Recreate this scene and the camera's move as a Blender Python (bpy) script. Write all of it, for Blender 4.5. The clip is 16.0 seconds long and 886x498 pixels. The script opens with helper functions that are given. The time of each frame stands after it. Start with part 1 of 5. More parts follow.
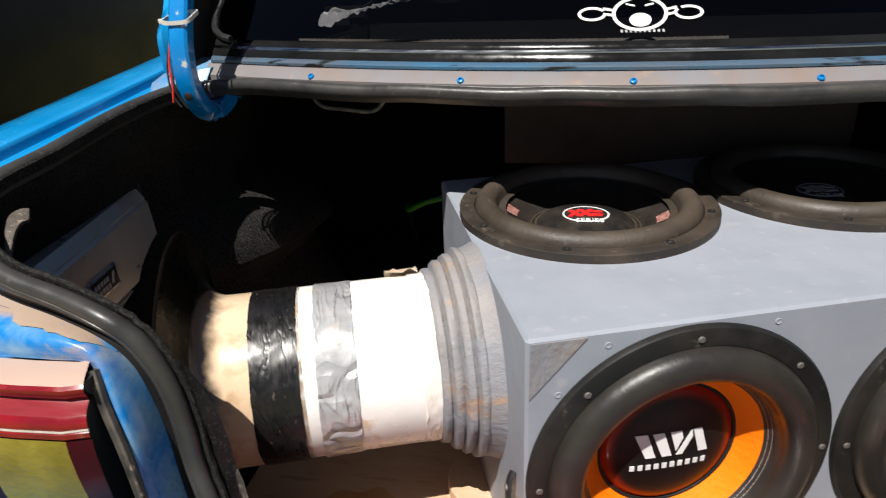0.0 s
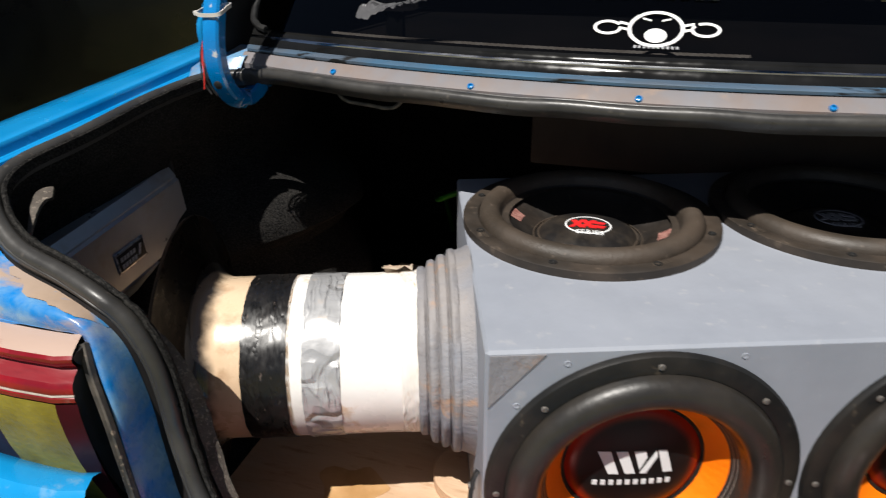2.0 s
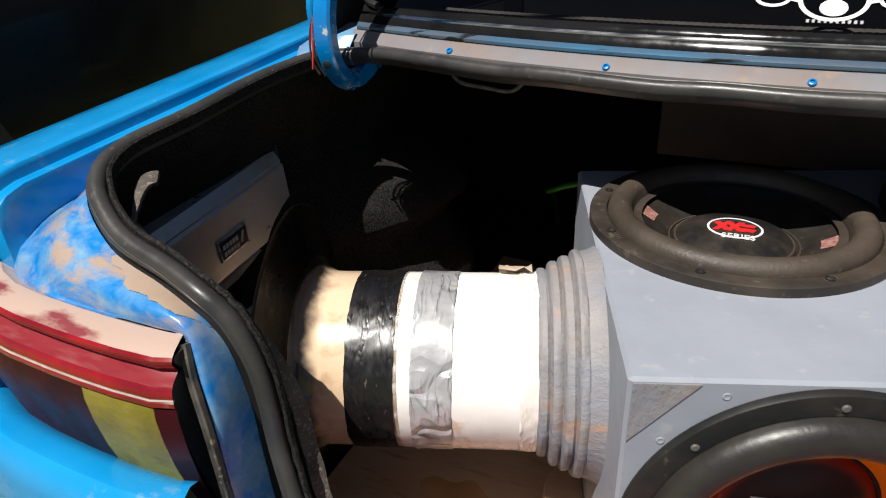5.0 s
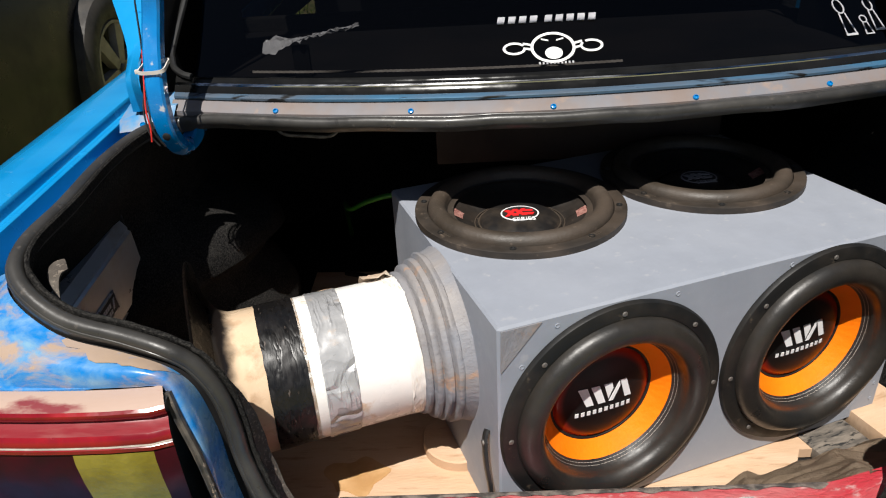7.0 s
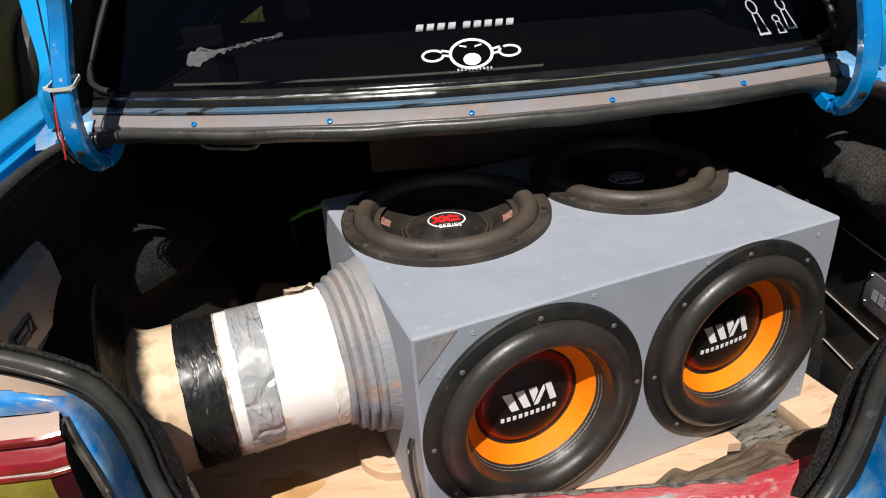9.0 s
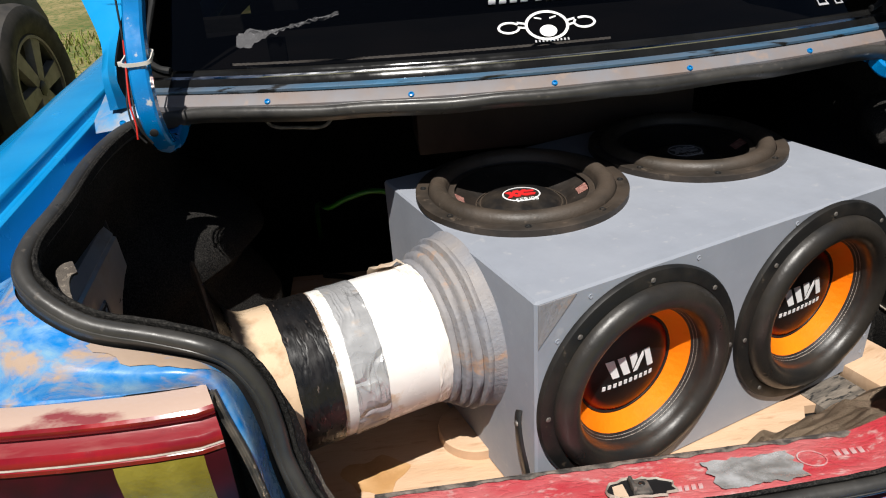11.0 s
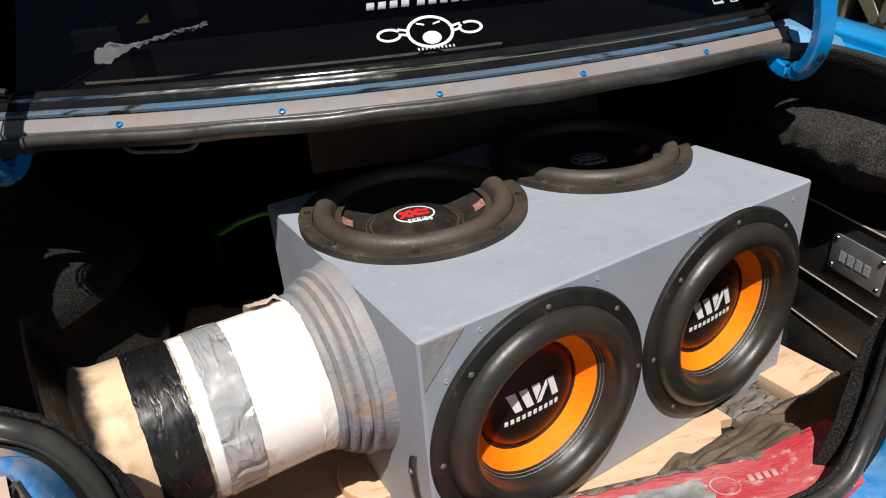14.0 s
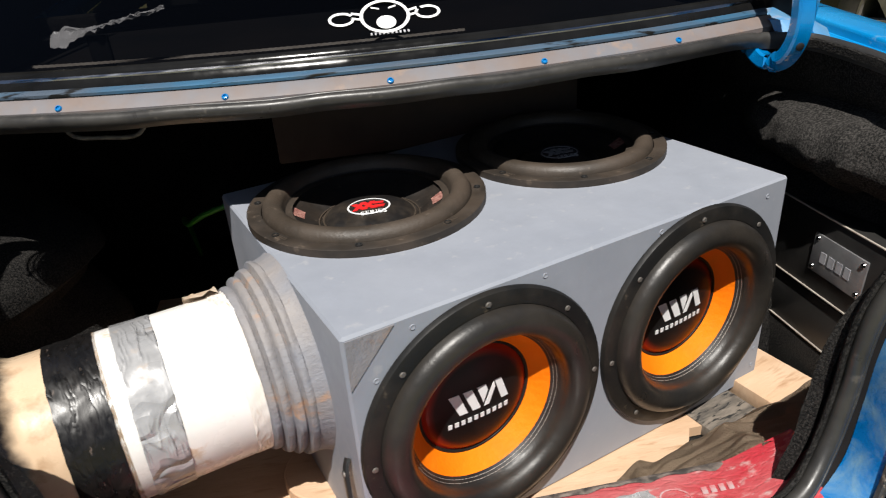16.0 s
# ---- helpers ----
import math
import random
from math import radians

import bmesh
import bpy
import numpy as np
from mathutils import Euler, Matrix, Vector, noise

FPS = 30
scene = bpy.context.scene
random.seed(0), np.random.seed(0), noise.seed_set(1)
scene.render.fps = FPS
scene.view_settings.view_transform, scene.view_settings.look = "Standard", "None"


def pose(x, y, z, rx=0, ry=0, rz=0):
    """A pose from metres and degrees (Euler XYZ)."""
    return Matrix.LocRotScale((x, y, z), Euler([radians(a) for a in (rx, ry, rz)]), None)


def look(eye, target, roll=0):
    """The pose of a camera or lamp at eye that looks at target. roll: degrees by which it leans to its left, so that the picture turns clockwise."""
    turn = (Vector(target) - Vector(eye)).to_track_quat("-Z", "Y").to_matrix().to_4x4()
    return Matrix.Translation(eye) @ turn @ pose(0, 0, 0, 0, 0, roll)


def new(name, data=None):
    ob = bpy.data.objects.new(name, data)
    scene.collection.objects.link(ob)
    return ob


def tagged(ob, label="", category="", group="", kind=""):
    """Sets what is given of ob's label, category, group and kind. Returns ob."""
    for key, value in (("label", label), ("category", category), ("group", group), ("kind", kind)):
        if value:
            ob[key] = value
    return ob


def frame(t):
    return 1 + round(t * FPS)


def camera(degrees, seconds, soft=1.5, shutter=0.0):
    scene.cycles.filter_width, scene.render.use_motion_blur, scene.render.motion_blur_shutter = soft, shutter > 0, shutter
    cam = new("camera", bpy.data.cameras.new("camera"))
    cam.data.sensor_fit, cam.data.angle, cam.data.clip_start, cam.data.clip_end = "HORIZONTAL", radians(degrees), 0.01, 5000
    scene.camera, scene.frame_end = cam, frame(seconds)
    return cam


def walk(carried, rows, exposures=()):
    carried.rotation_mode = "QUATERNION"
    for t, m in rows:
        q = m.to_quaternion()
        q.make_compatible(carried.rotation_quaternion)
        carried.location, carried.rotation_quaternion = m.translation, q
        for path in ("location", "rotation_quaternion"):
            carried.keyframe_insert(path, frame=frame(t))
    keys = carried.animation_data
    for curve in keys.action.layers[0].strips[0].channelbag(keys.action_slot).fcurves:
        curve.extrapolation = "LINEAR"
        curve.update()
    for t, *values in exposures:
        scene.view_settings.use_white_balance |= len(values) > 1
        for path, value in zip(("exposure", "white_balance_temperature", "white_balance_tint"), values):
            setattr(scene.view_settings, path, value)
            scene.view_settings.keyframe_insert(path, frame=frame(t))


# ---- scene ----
cam = camera(65.4, 16.0, soft=1.1, shutter=0.2)
PATH = [
    (0, (-0.066, -0.846, 1.155), (-0.42, 0.941, 0.33), -2.6),
    (0.5, (0.044, -0.838, 1.15), (-0.306, 0.922, 0.269), -2.5),
    (1, (0.132, -0.866, 1.166), (-0.208, 0.893, 0.275), -2.3),
    (1.5, (0.099, -0.873, 1.191), (-0.27, 0.88, 0.302), -2.0),
    (2, (0.024, -0.835, 1.193), (-0.526, 0.871, 0.305), -0.8),
    (2.5, (-0.114, -0.719, 1.147), (-0.841, 0.916, 0.251), 0.4),
    (3, (-0.269, -0.599, 1.056), (-1.132, 0.98, 0.183), -2.1),
    (3.5, (-0.335, -0.551, 1.027), (-1.244, 1.004, 0.157), -3.0),
    (4, (-0.293, -0.575, 1.054), (-1.197, 0.971, 0.164), -2.8),
    (4.5, (-0.201, -0.655, 1.113), (-1.087, 0.896, 0.215), -2.8),
    (5, (-0.039, -0.776, 1.171), (-0.812, 0.824, 0.252), -2.3),
    (7.5, (-0.141, -0.982, 1.286), (-0.146, 0.787, 0.354), -3.7),
    (8, (-0.109, -0.988, 1.293), (-0.118, 0.78, 0.357), -3.9),
    (8.5, (-0.077, -0.985, 1.292), (-0.089, 0.784, 0.359), -3.7),
    (9, (-0.059, -0.969, 1.278), (-0.048, 0.802, 0.347), -4.2),
    (9.5, (-0.154, -0.968, 1.248), (-0.074, 0.802, 0.318), -3.8),
    (12, (-0.253, -0.96, 1.241), (-0.074, 0.809, 0.327), -4.5),
    (12.5, (-0.237, -0.95, 1.245), (-0.026, 0.812, 0.323), -4.6),
    (13, (-0.201, -0.918, 1.237), (0.045, 0.838, 0.313), -4.6),
    (13.5, (-0.152, -0.877, 1.217), (0.14, 0.871, 0.291), -4.7),
    (14, (-0.164, -0.893, 1.226), (0.15, 0.856, 0.307), -4.5),
    (14.5, (-0.212, -0.89, 1.228), (0.114, 0.859, 0.315), -4.5),
    (15, (-0.222, -0.905, 1.233), (0.091, 0.849, 0.322), -4.6),
    (15.5, (-0.179, -0.881, 1.217), (0.123, 0.868, 0.296), -4.5),
    (16, (-0.074, -0.879, 1.199), (0.183, 0.878, 0.278), -4.4),
]
walk(cam, [(t, look(eye, target, roll)) for t, eye, target, roll in PATH],
     exposures=[(0, 0.6), (0.4, 0.42), (2.0, 0.42), (2.6, 0.6), (3.1, 1.4), (3.6, 1.7), (4.1, 1.65), (4.5, 1.35), (5.0, 0.5), (5.6, 0.45), (16.0, 0.45)])

# ---- world and sun ----
SUN_FROM = Vector((-0.13, -0.54, 1.0)).normalized()
SUN_POWER, SKY_POWER = 5.0, 0.032
world = bpy.data.worlds.new("sky")
scene.world = world
world.use_nodes = True
wn = world.node_tree
sky = wn.nodes.new("ShaderNodeTexSky")
sky.sky_type, sky.sun_disc = "NISHITA", False
sky.sun_elevation = math.asin(SUN_FROM.z)
sky.sun_rotation = math.atan2(SUN_FROM.x, SUN_FROM.y)
wn.links.new(sky.outputs[0], wn.nodes["Background"].inputs[0])
wn.nodes["Background"].inputs[1].default_value = SKY_POWER
sun = new("sun", bpy.data.lights.new("sun", "SUN"))
sun.data.energy, sun.data.angle, sun.data.color = SUN_POWER, radians(0.5), (1.0, 0.96, 0.9)
sun.matrix_world = look(SUN_FROM * 20, (0, 0, 0))


# ---- materials ----
def mat(name, color, rough=0.5, metal=0.0, second=None, scale=8.0, amount=0.5, bump=0.0, bump_scale=60.0, sharp=0.2,
        coat=0.0, third=None, third_scale=40.0, third_amount=0.0, spec=0.5, sheen=0.0, stretch=(1, 1, 1), third_soft=0.03, third_band=None, warp=0.0, crease=0.0, crease_scale=18.0):
    """A procedural surface: a base colour, a second colour in patches, a third in fine specks, uneven gloss and fine relief."""
    m = bpy.data.materials.new(name)
    m.use_nodes = True
    n, l = m.node_tree.nodes, m.node_tree.links
    b = n["Principled BSDF"]
    b.inputs["Metallic"].default_value = metal
    b.inputs["Specular IOR Level"].default_value = spec
    b.inputs["Coat Weight"].default_value = coat
    b.inputs["Coat Roughness"].default_value = 0.06
    b.inputs["Sheen Weight"].default_value = sheen
    tc = n.new("ShaderNodeTexCoord")
    mp = n.new("ShaderNodeMapping")
    mp.inputs["Scale"].default_value = stretch
    l.new(tc.outputs["Object"], mp.inputs["Vector"])

    def cloud(s, detail=5.0):
        t = n.new("ShaderNodeTexNoise")
        t.inputs["Scale"].default_value, t.inputs["Detail"].default_value = s, detail
        t.inputs["Roughness"].default_value = 0.6
        t.inputs["Distortion"].default_value = warp
        l.new(mp.outputs["Vector"], t.inputs["Vector"])
        return t.outputs["Fac"]

    def ramp(fac, lo, hi):
        r = n.new("ShaderNodeMapRange")
        r.inputs["From Min"].default_value, r.inputs["From Max"].default_value = lo, hi
        l.new(fac, r.inputs["Value"])
        return r.outputs["Result"]

    def blend(fac, a, c):
        x = n.new("ShaderNodeMix")
        x.data_type = "RGBA"
        l.new(fac, x.inputs["Factor"])
        for socket, value in ((x.inputs[6], a), (x.inputs[7], c)):
            if isinstance(value, tuple):
                socket.default_value = (*value[:3], 1)
            else:
                l.new(value, socket)
        return x.outputs[2]

    big = cloud(scale)
    dim = tuple(v * 0.82 for v in color)
    out = blend(cloud(scale * 5), dim, tuple(min(1, v * 1.08) for v in color))
    if second:
        mid = 0.62 - 0.24 * amount
        out = blend(ramp(big, mid - sharp / 2, mid + sharp / 2), out, second)
    if third:
        mid = 0.70 - 0.3 * third_amount
        spots = ramp(cloud(third_scale, 8), mid - third_soft, mid + third_soft)
        if third_band:
            # The stain keeps to a stretch of the thing's width, from third_band[0] to [3].
            sep = n.new("ShaderNodeSeparateXYZ")
            l.new(tc.outputs["Object"], sep.inputs[0])
            size = n.new("ShaderNodeMath")
            size.operation = "ABSOLUTE"
            l.new(sep.outputs["X"], size.inputs[0])
            for lo, hi in ((third_band[0], third_band[1]), (third_band[3], third_band[2])):
                mul = n.new("ShaderNodeMath")
                mul.operation = "MULTIPLY"
                l.new(spots, mul.inputs[0])
                l.new(ramp(size.outputs[0], lo, hi), mul.inputs[1])
                spots = mul.outputs[0]
        out = blend(spots, out, third)
    l.new(out, b.inputs["Base Color"])
    rr = n.new("ShaderNodeMapRange")
    rr.inputs["To Min"].default_value, rr.inputs["To Max"].default_value = max(0.02, rough - 0.12), min(1, rough + 0.12)
    rr.inputs["From Min"].default_value, rr.inputs["From Max"].default_value = 0.3, 0.7
    l.new(cloud(scale * 3), rr.inputs["Value"])
    l.new(rr.outputs["Result"], b.inputs["Roughness"])
    if bump:
        bp = n.new("ShaderNodeBump")
        bp.inputs["Strength"].default_value, bp.inputs["Distance"].default_value = min(1.0, bump), 0.002
        l.new(cloud(bump_scale, 6), bp.inputs["Height"])
        l.new(bp.outputs["Normal"], b.inputs["Normal"])
        if crease:
            # Sharp folds along the lines where a slow noise crosses its middle.
            fold = n.new("ShaderNodeMath")
            fold.operation = "SUBTRACT"
            l.new(cloud(crease_scale, 2.0), fold.inputs[0])
            fold.inputs[1].default_value = 0.5
            size2 = n.new("ShaderNodeMath")
            size2.operation = "ABSOLUTE"
            l.new(fold.outputs[0], size2.inputs[0])
            bp2 = n.new("ShaderNodeBump")
            bp2.inputs["Strength"].default_value, bp2.inputs["Distance"].default_value = crease, 0.004
            l.new(ramp(size2.outputs[0], 0.0, 0.06), bp2.inputs["Height"])
            l.new(bp.outputs["Normal"], bp2.inputs["Normal"])
            l.new(bp2.outputs["Normal"], b.inputs["Normal"])
    return m


DUST = (0.52, 0.38, 0.29)
M_blue = mat("blue_paint", (0.0, 0.225, 0.54), 0.2, second=(0.015, 0.27, 0.57), scale=5, amount=0.4, sharp=0.4, coat=0.4, third=(0.12, 0.30, 0.48), third_scale=30, third_amount=0.0, third_soft=0.06, bump=0.04)
M_blue_worn = mat("worn_blue_paint", (0.0, 0.17, 0.50), 0.28, second=(0.17, 0.32, 0.45), scale=22, amount=0.36, sharp=0.25, coat=0.5, third=(0.36, 0.265, 0.20), third_scale=17, third_amount=0.56, third_soft=0.05, third_band=(0.40, 0.44, 0.60, 0.66), bump=0.15, stretch=(0.8, 1.2, 1.2), warp=0.45)
M_blue_lip = mat("scuffed_blue_paint", (0.01, 0.22, 0.60), 0.35, second=DUST, scale=11, amount=0.22, sharp=0.1, coat=0.4, third=(0.6, 0.6, 0.62), third_scale=70, third_amount=0.15, bump=0.08)
M_bare = mat("bare_tan_primer", (0.35, 0.255, 0.185), 0.6, second=(0.33, 0.25, 0.20), scale=14, amount=0.4, sharp=0.3, third=(0.04, 0.22, 0.48), third_scale=24, third_amount=0.42, third_soft=0.06, bump=0.12, warp=0.4)
M_primer = mat("dusty_bare_strip", (0.185, 0.145, 0.128), 0.6, second=(0.155, 0.16, 0.178), scale=9, amount=0.45, sharp=0.25, third=(0.27, 0.19, 0.14), third_scale=25, third_amount=0.12, third_soft=0.08, bump=0.1)
M_hinge = mat("hinge_blue_paint", (0.0, 0.155, 0.44), 0.22, second=(0.0, 0.19, 0.49), scale=10, coat=0.8, third=(0.42, 0.44, 0.46), third_scale=60, third_amount=0.13)
M_rubber = mat("black_rubber", (0.022, 0.0215, 0.021), 0.38, second=(0.050, 0.047, 0.043), scale=14, amount=0.45, sharp=0.4, third=(0.085, 0.075, 0.065), third_scale=70, third_amount=0.12, third_soft=0.05, bump=0.14, bump_scale=110, spec=0.42)
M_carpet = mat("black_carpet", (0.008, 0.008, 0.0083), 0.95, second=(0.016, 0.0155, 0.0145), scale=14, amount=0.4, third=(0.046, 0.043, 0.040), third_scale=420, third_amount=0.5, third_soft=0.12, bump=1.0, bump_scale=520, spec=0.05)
# Lighter copy of the black carpet, with sunlight put into its colour.
M_carpet_lit = mat("sunlit_black_carpet", (0.014, 0.0137, 0.0133), 0.95, second=(0.025, 0.0237, 0.0225), scale=18, amount=0.45, third=(0.075, 0.07, 0.065), third_scale=380, third_amount=0.5, third_soft=0.12, bump=1.0, bump_scale=480, spec=0.05)
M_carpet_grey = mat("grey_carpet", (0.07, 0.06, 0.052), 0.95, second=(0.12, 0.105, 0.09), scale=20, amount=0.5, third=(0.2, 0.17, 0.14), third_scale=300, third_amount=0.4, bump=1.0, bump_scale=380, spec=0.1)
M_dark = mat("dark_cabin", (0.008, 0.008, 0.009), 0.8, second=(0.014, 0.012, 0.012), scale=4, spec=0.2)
M_grey = mat("grey_paint", (0.255, 0.275, 0.318), 0.5, second=(0.285, 0.302, 0.342), scale=5, amount=0.45, sharp=0.4, third=(0.335, 0.34, 0.36), third_scale=45, third_amount=0.05, third_soft=0.08, bump=0.22, bump_scale=45, spec=0.35)
M_grey_rough = mat("brushed_grey_filler", (0.205, 0.212, 0.238), 0.6, second=(0.25, 0.23, 0.222), scale=14, amount=0.3, sharp=0.3, third=(0.34, 0.225, 0.16), third_scale=30, third_amount=0.2, third_soft=0.05, bump=1.0, bump_scale=110, stretch=(1, 1, 0.6), spec=0.3)
M_flange = mat("black_pressed_frame", (0.010, 0.010, 0.010), 0.5, second=(0.022, 0.019, 0.016), scale=12, amount=0.4, third=(0.05, 0.04, 0.03), third_scale=70, third_amount=0.08, bump=0.2, spec=0.25)
M_flange_dusty = mat("dusty_black_frame", (0.022, 0.017, 0.013), 0.6, second=(0.046, 0.034, 0.025), scale=12, amount=0.45, third=(0.10, 0.075, 0.055), third_scale=70, third_amount=0.12, third_soft=0.06, bump=0.3)
M_foam = mat("black_surround_foam", (0.014, 0.0135, 0.013), 0.38, second=(0.026, 0.022, 0.018), scale=9, amount=0.4, bump=0.2, bump_scale=160)
M_foam_dusty = mat("dusty_surround_foam", (0.040, 0.031, 0.023), 0.55, second=(0.062, 0.046, 0.034), scale=9, amount=0.5, third=(0.085, 0.065, 0.05), third_scale=110, third_amount=0.15, bump=0.35, bump_scale=190)
M_orange = mat("orange_cone", (0.98, 0.215, 0.004), 0.55, second=(0.93, 0.18, 0.003), scale=12, bump=0.5, bump_scale=110, spec=0.2)
M_black_cone = mat("black_cone", (0.012, 0.0105, 0.0095), 0.5, second=(0.026, 0.020, 0.016), scale=16, amount=0.35, third=(0.08, 0.06, 0.045), third_scale=120, third_amount=0.1, third_soft=0.06, bump=0.3)
M_cap_black = mat("black_dust_cap", (0.012, 0.011, 0.011), 0.4, second=(0.035, 0.028, 0.022), scale=20, amount=0.35, bump=0.15)
M_white = mat("white_print", (0.8, 0.8, 0.8), 0.4, second=(0.72, 0.72, 0.72), scale=30)
M_silver_print = mat("silver_print", (0.40, 0.40, 0.42), 0.35, second=(0.3, 0.3, 0.32), scale=50)
M_red = mat("red_print", (0.72, 0.02, 0.025), 0.4, second=(0.6, 0.02, 0.02), scale=30)
M_thread = mat("white_thread", (0.48, 0.44, 0.40), 0.8, second=(0.5, 0.45, 0.4), scale=90)
M_thread_red = mat("red_mesh", (0.22, 0.085, 0.07), 0.8, second=(0.34, 0.17, 0.14), scale=200, bump=0.6, bump_scale=500)
M_pvc = mat("white_pipe", (0.80, 0.78, 0.74), 0.28, second=(0.82, 0.80, 0.77), scale=6, third=(0.62, 0.48, 0.35), third_scale=14, third_amount=0.12, bump=0.06)
M_tape_black = mat("black_tape", (0.006, 0.0056, 0.0056), 0.33, second=(0.011, 0.0095, 0.009), scale=24, amount=0.4, third=(0.09, 0.07, 0.06), third_scale=70, third_amount=0.1, bump=0.08, bump_scale=60, stretch=(1, 1, 3), crease=0.10, crease_scale=24)
M_tape_silver = mat("silver_tape", (0.33, 0.33, 0.335), 0.3, metal=0.2, second=(0.42, 0.42, 0.425), scale=10, third=(0.42, 0.32, 0.24), third_scale=20, third_amount=0.08, third_soft=0.08, bump=0.15, bump_scale=40, stretch=(1.5, 1.5, 1), crease=0.6, crease_scale=9)
M_tape_pale = mat("pale_dirty_film", (0.76, 0.74, 0.71), 0.25, second=(0.70, 0.66, 0.60), scale=12, amount=0.4, third=(0.5, 0.36, 0.24), third_scale=26, third_amount=0.2, third_soft=0.08, bump=0.2, bump_scale=60, stretch=(1, 1, 4))
M_tape_tan = mat("tan_masking_tape", (0.62, 0.46, 0.33), 0.55, second=(0.7, 0.58, 0.45), scale=18, amount=0.5, bump=0.5, bump_scale=50)
M_horn = mat("burnt_black_horn", (0.0035, 0.0028, 0.0025), 0.32, second=(0.007, 0.0042, 0.003), scale=18, amount=0.35, third=(0.018, 0.011, 0.008), third_scale=80, third_amount=0.08, bump=0.5, bump_scale=90, spec=0.06)
M_ply = mat("plywood", (0.53, 0.35, 0.22), 0.65, second=(0.56, 0.395, 0.27), scale=5, amount=0.5, sharp=0.3, third=(0.38, 0.23, 0.13), third_scale=16, third_amount=0.2, third_soft=0.08, bump=0.4, bump_scale=60, stretch=(1, 5, 1), spec=0.3)
M_ply_stain = mat("stained_plywood", (0.42, 0.23, 0.09), 0.55, second=(0.5, 0.3, 0.14), scale=14, bump=0.2)
M_ply_dark = mat("tarred_board", (0.09, 0.08, 0.07), 0.5, second=(0.20, 0.17, 0.14), scale=16, amount=0.5, third=(0.02, 0.02, 0.02), third_scale=40, third_amount=0.4, bump=0.5, stretch=(1, 5, 1))
M_alu = mat("brushed_aluminium", (0.50, 0.51, 0.53), 0.38, metal=0.6, second=(0.56, 0.565, 0.58), scale=7, third=(0.42, 0.34, 0.27), third_scale=14, third_amount=0.05, third_soft=0.1, bump=0.06, bump_scale=90)
M_alu_rim = mat("alloy_wheel", (0.20, 0.18, 0.16), 0.45, metal=0.4, second=(0.25, 0.23, 0.21), scale=10)
M_trim = mat("pale_scuffed_trim", (0.10, 0.13, 0.17), 0.28, metal=0.3, second=(0.03, 0.16, 0.30), scale=5, amount=0.35, third=(0.02, 0.02, 0.02), third_scale=24, third_amount=0.35, stretch=(0.3, 3, 3))
M_bolt = mat("dull_bolt", (0.10, 0.095, 0.09), 0.6, metal=0.5, second=(0.2, 0.18, 0.16), scale=90)
M_steel = mat("chrome_strip", (0.62, 0.63, 0.65), 0.14, metal=1.0, second=(0.5, 0.5, 0.52), scale=14, stretch=(0.2, 3, 3), third=(0.12, 0.12, 0.13), third_scale=22, third_amount=0.2)
M_plate = mat("satin_plate", (0.42, 0.42, 0.43), 0.4, metal=0.7, second=(0.32, 0.32, 0.33), scale=20)
M_badge = mat("bright_badge_frame", (0.75, 0.75, 0.76), 0.3, metal=0.6, second=(0.62, 0.62, 0.64), scale=30)
M_black = mat("satin_black", (0.012, 0.012, 0.012), 0.45, second=(0.022, 0.021, 0.02), scale=9, bump=0.1)
M_gasket = mat("glossy_black_gasket", (0.007, 0.007, 0.007), 0.14, second=(0.011, 0.011, 0.011), scale=10, spec=0.25)
M_pale_worn = mat("pale_worn_paint", (0.13, 0.28, 0.44), 0.4, second=(0.02, 0.21, 0.48), scale=18, amount=0.4, sharp=0.3, third=(0.32, 0.29, 0.27), third_scale=22, third_amount=0.35, third_soft=0.1, coat=0.3, bump=0.1)
# Pale tone for worn rims and lines, and for box edges painted as lit.
M_edge = mat("worn_and_lit_edge", (0.42, 0.38, 0.33), 0.6, second=(0.3, 0.26, 0.22), scale=40)
M_lamp_red = mat("red_lamp_plastic", (0.30, 0.006, 0.010), 0.2, second=(0.16, 0.003, 0.008), scale=12, coat=0.4, third=(0.26, 0.08, 0.07), third_scale=50, third_amount=0.06, third_soft=0.06)
M_lamp_dust = mat("dusty_red_plastic", (0.17, 0.012, 0.02), 0.45, second=(0.42, 0.30, 0.24), scale=7, amount=1.0, sharp=0.2, third=(0.20, 0.035, 0.04), third_scale=16, third_amount=0.40, third_soft=0.05, bump=0.2, stretch=(0.6, 1.6, 1), coat=0.2)
M_lamp_tread = mat("dust_filmed_red_plastic", (0.20, 0.016, 0.022), 0.4, second=(0.36, 0.19, 0.16), scale=14, amount=0.0, sharp=0.3, third=(0.12, 0.01, 0.015), third_scale=30, third_amount=0.3, third_soft=0.08, bump=0.2, stretch=(0.35, 1.6, 1), spec=0.25)
M_gap = mat("dusty_gap_rubber", (0.10, 0.085, 0.07), 0.6, second=(0.03, 0.028, 0.026), scale=40, amount=0.5, third=(0.30, 0.23, 0.17), third_scale=90, third_amount=0.3, bump=0.4)
M_lamp_dark = mat("smoked_lens", (0.050, 0.003, 0.008), 0.40, second=(0.020, 0.004, 0.006), scale=10, amount=0.5, spec=0.12)
M_lamp_yellow = mat("yellow_lens", (0.17, 0.135, 0.016), 0.38, second=(0.23, 0.19, 0.03), scale=20, spec=0.2, bump=0.5, bump_scale=130)
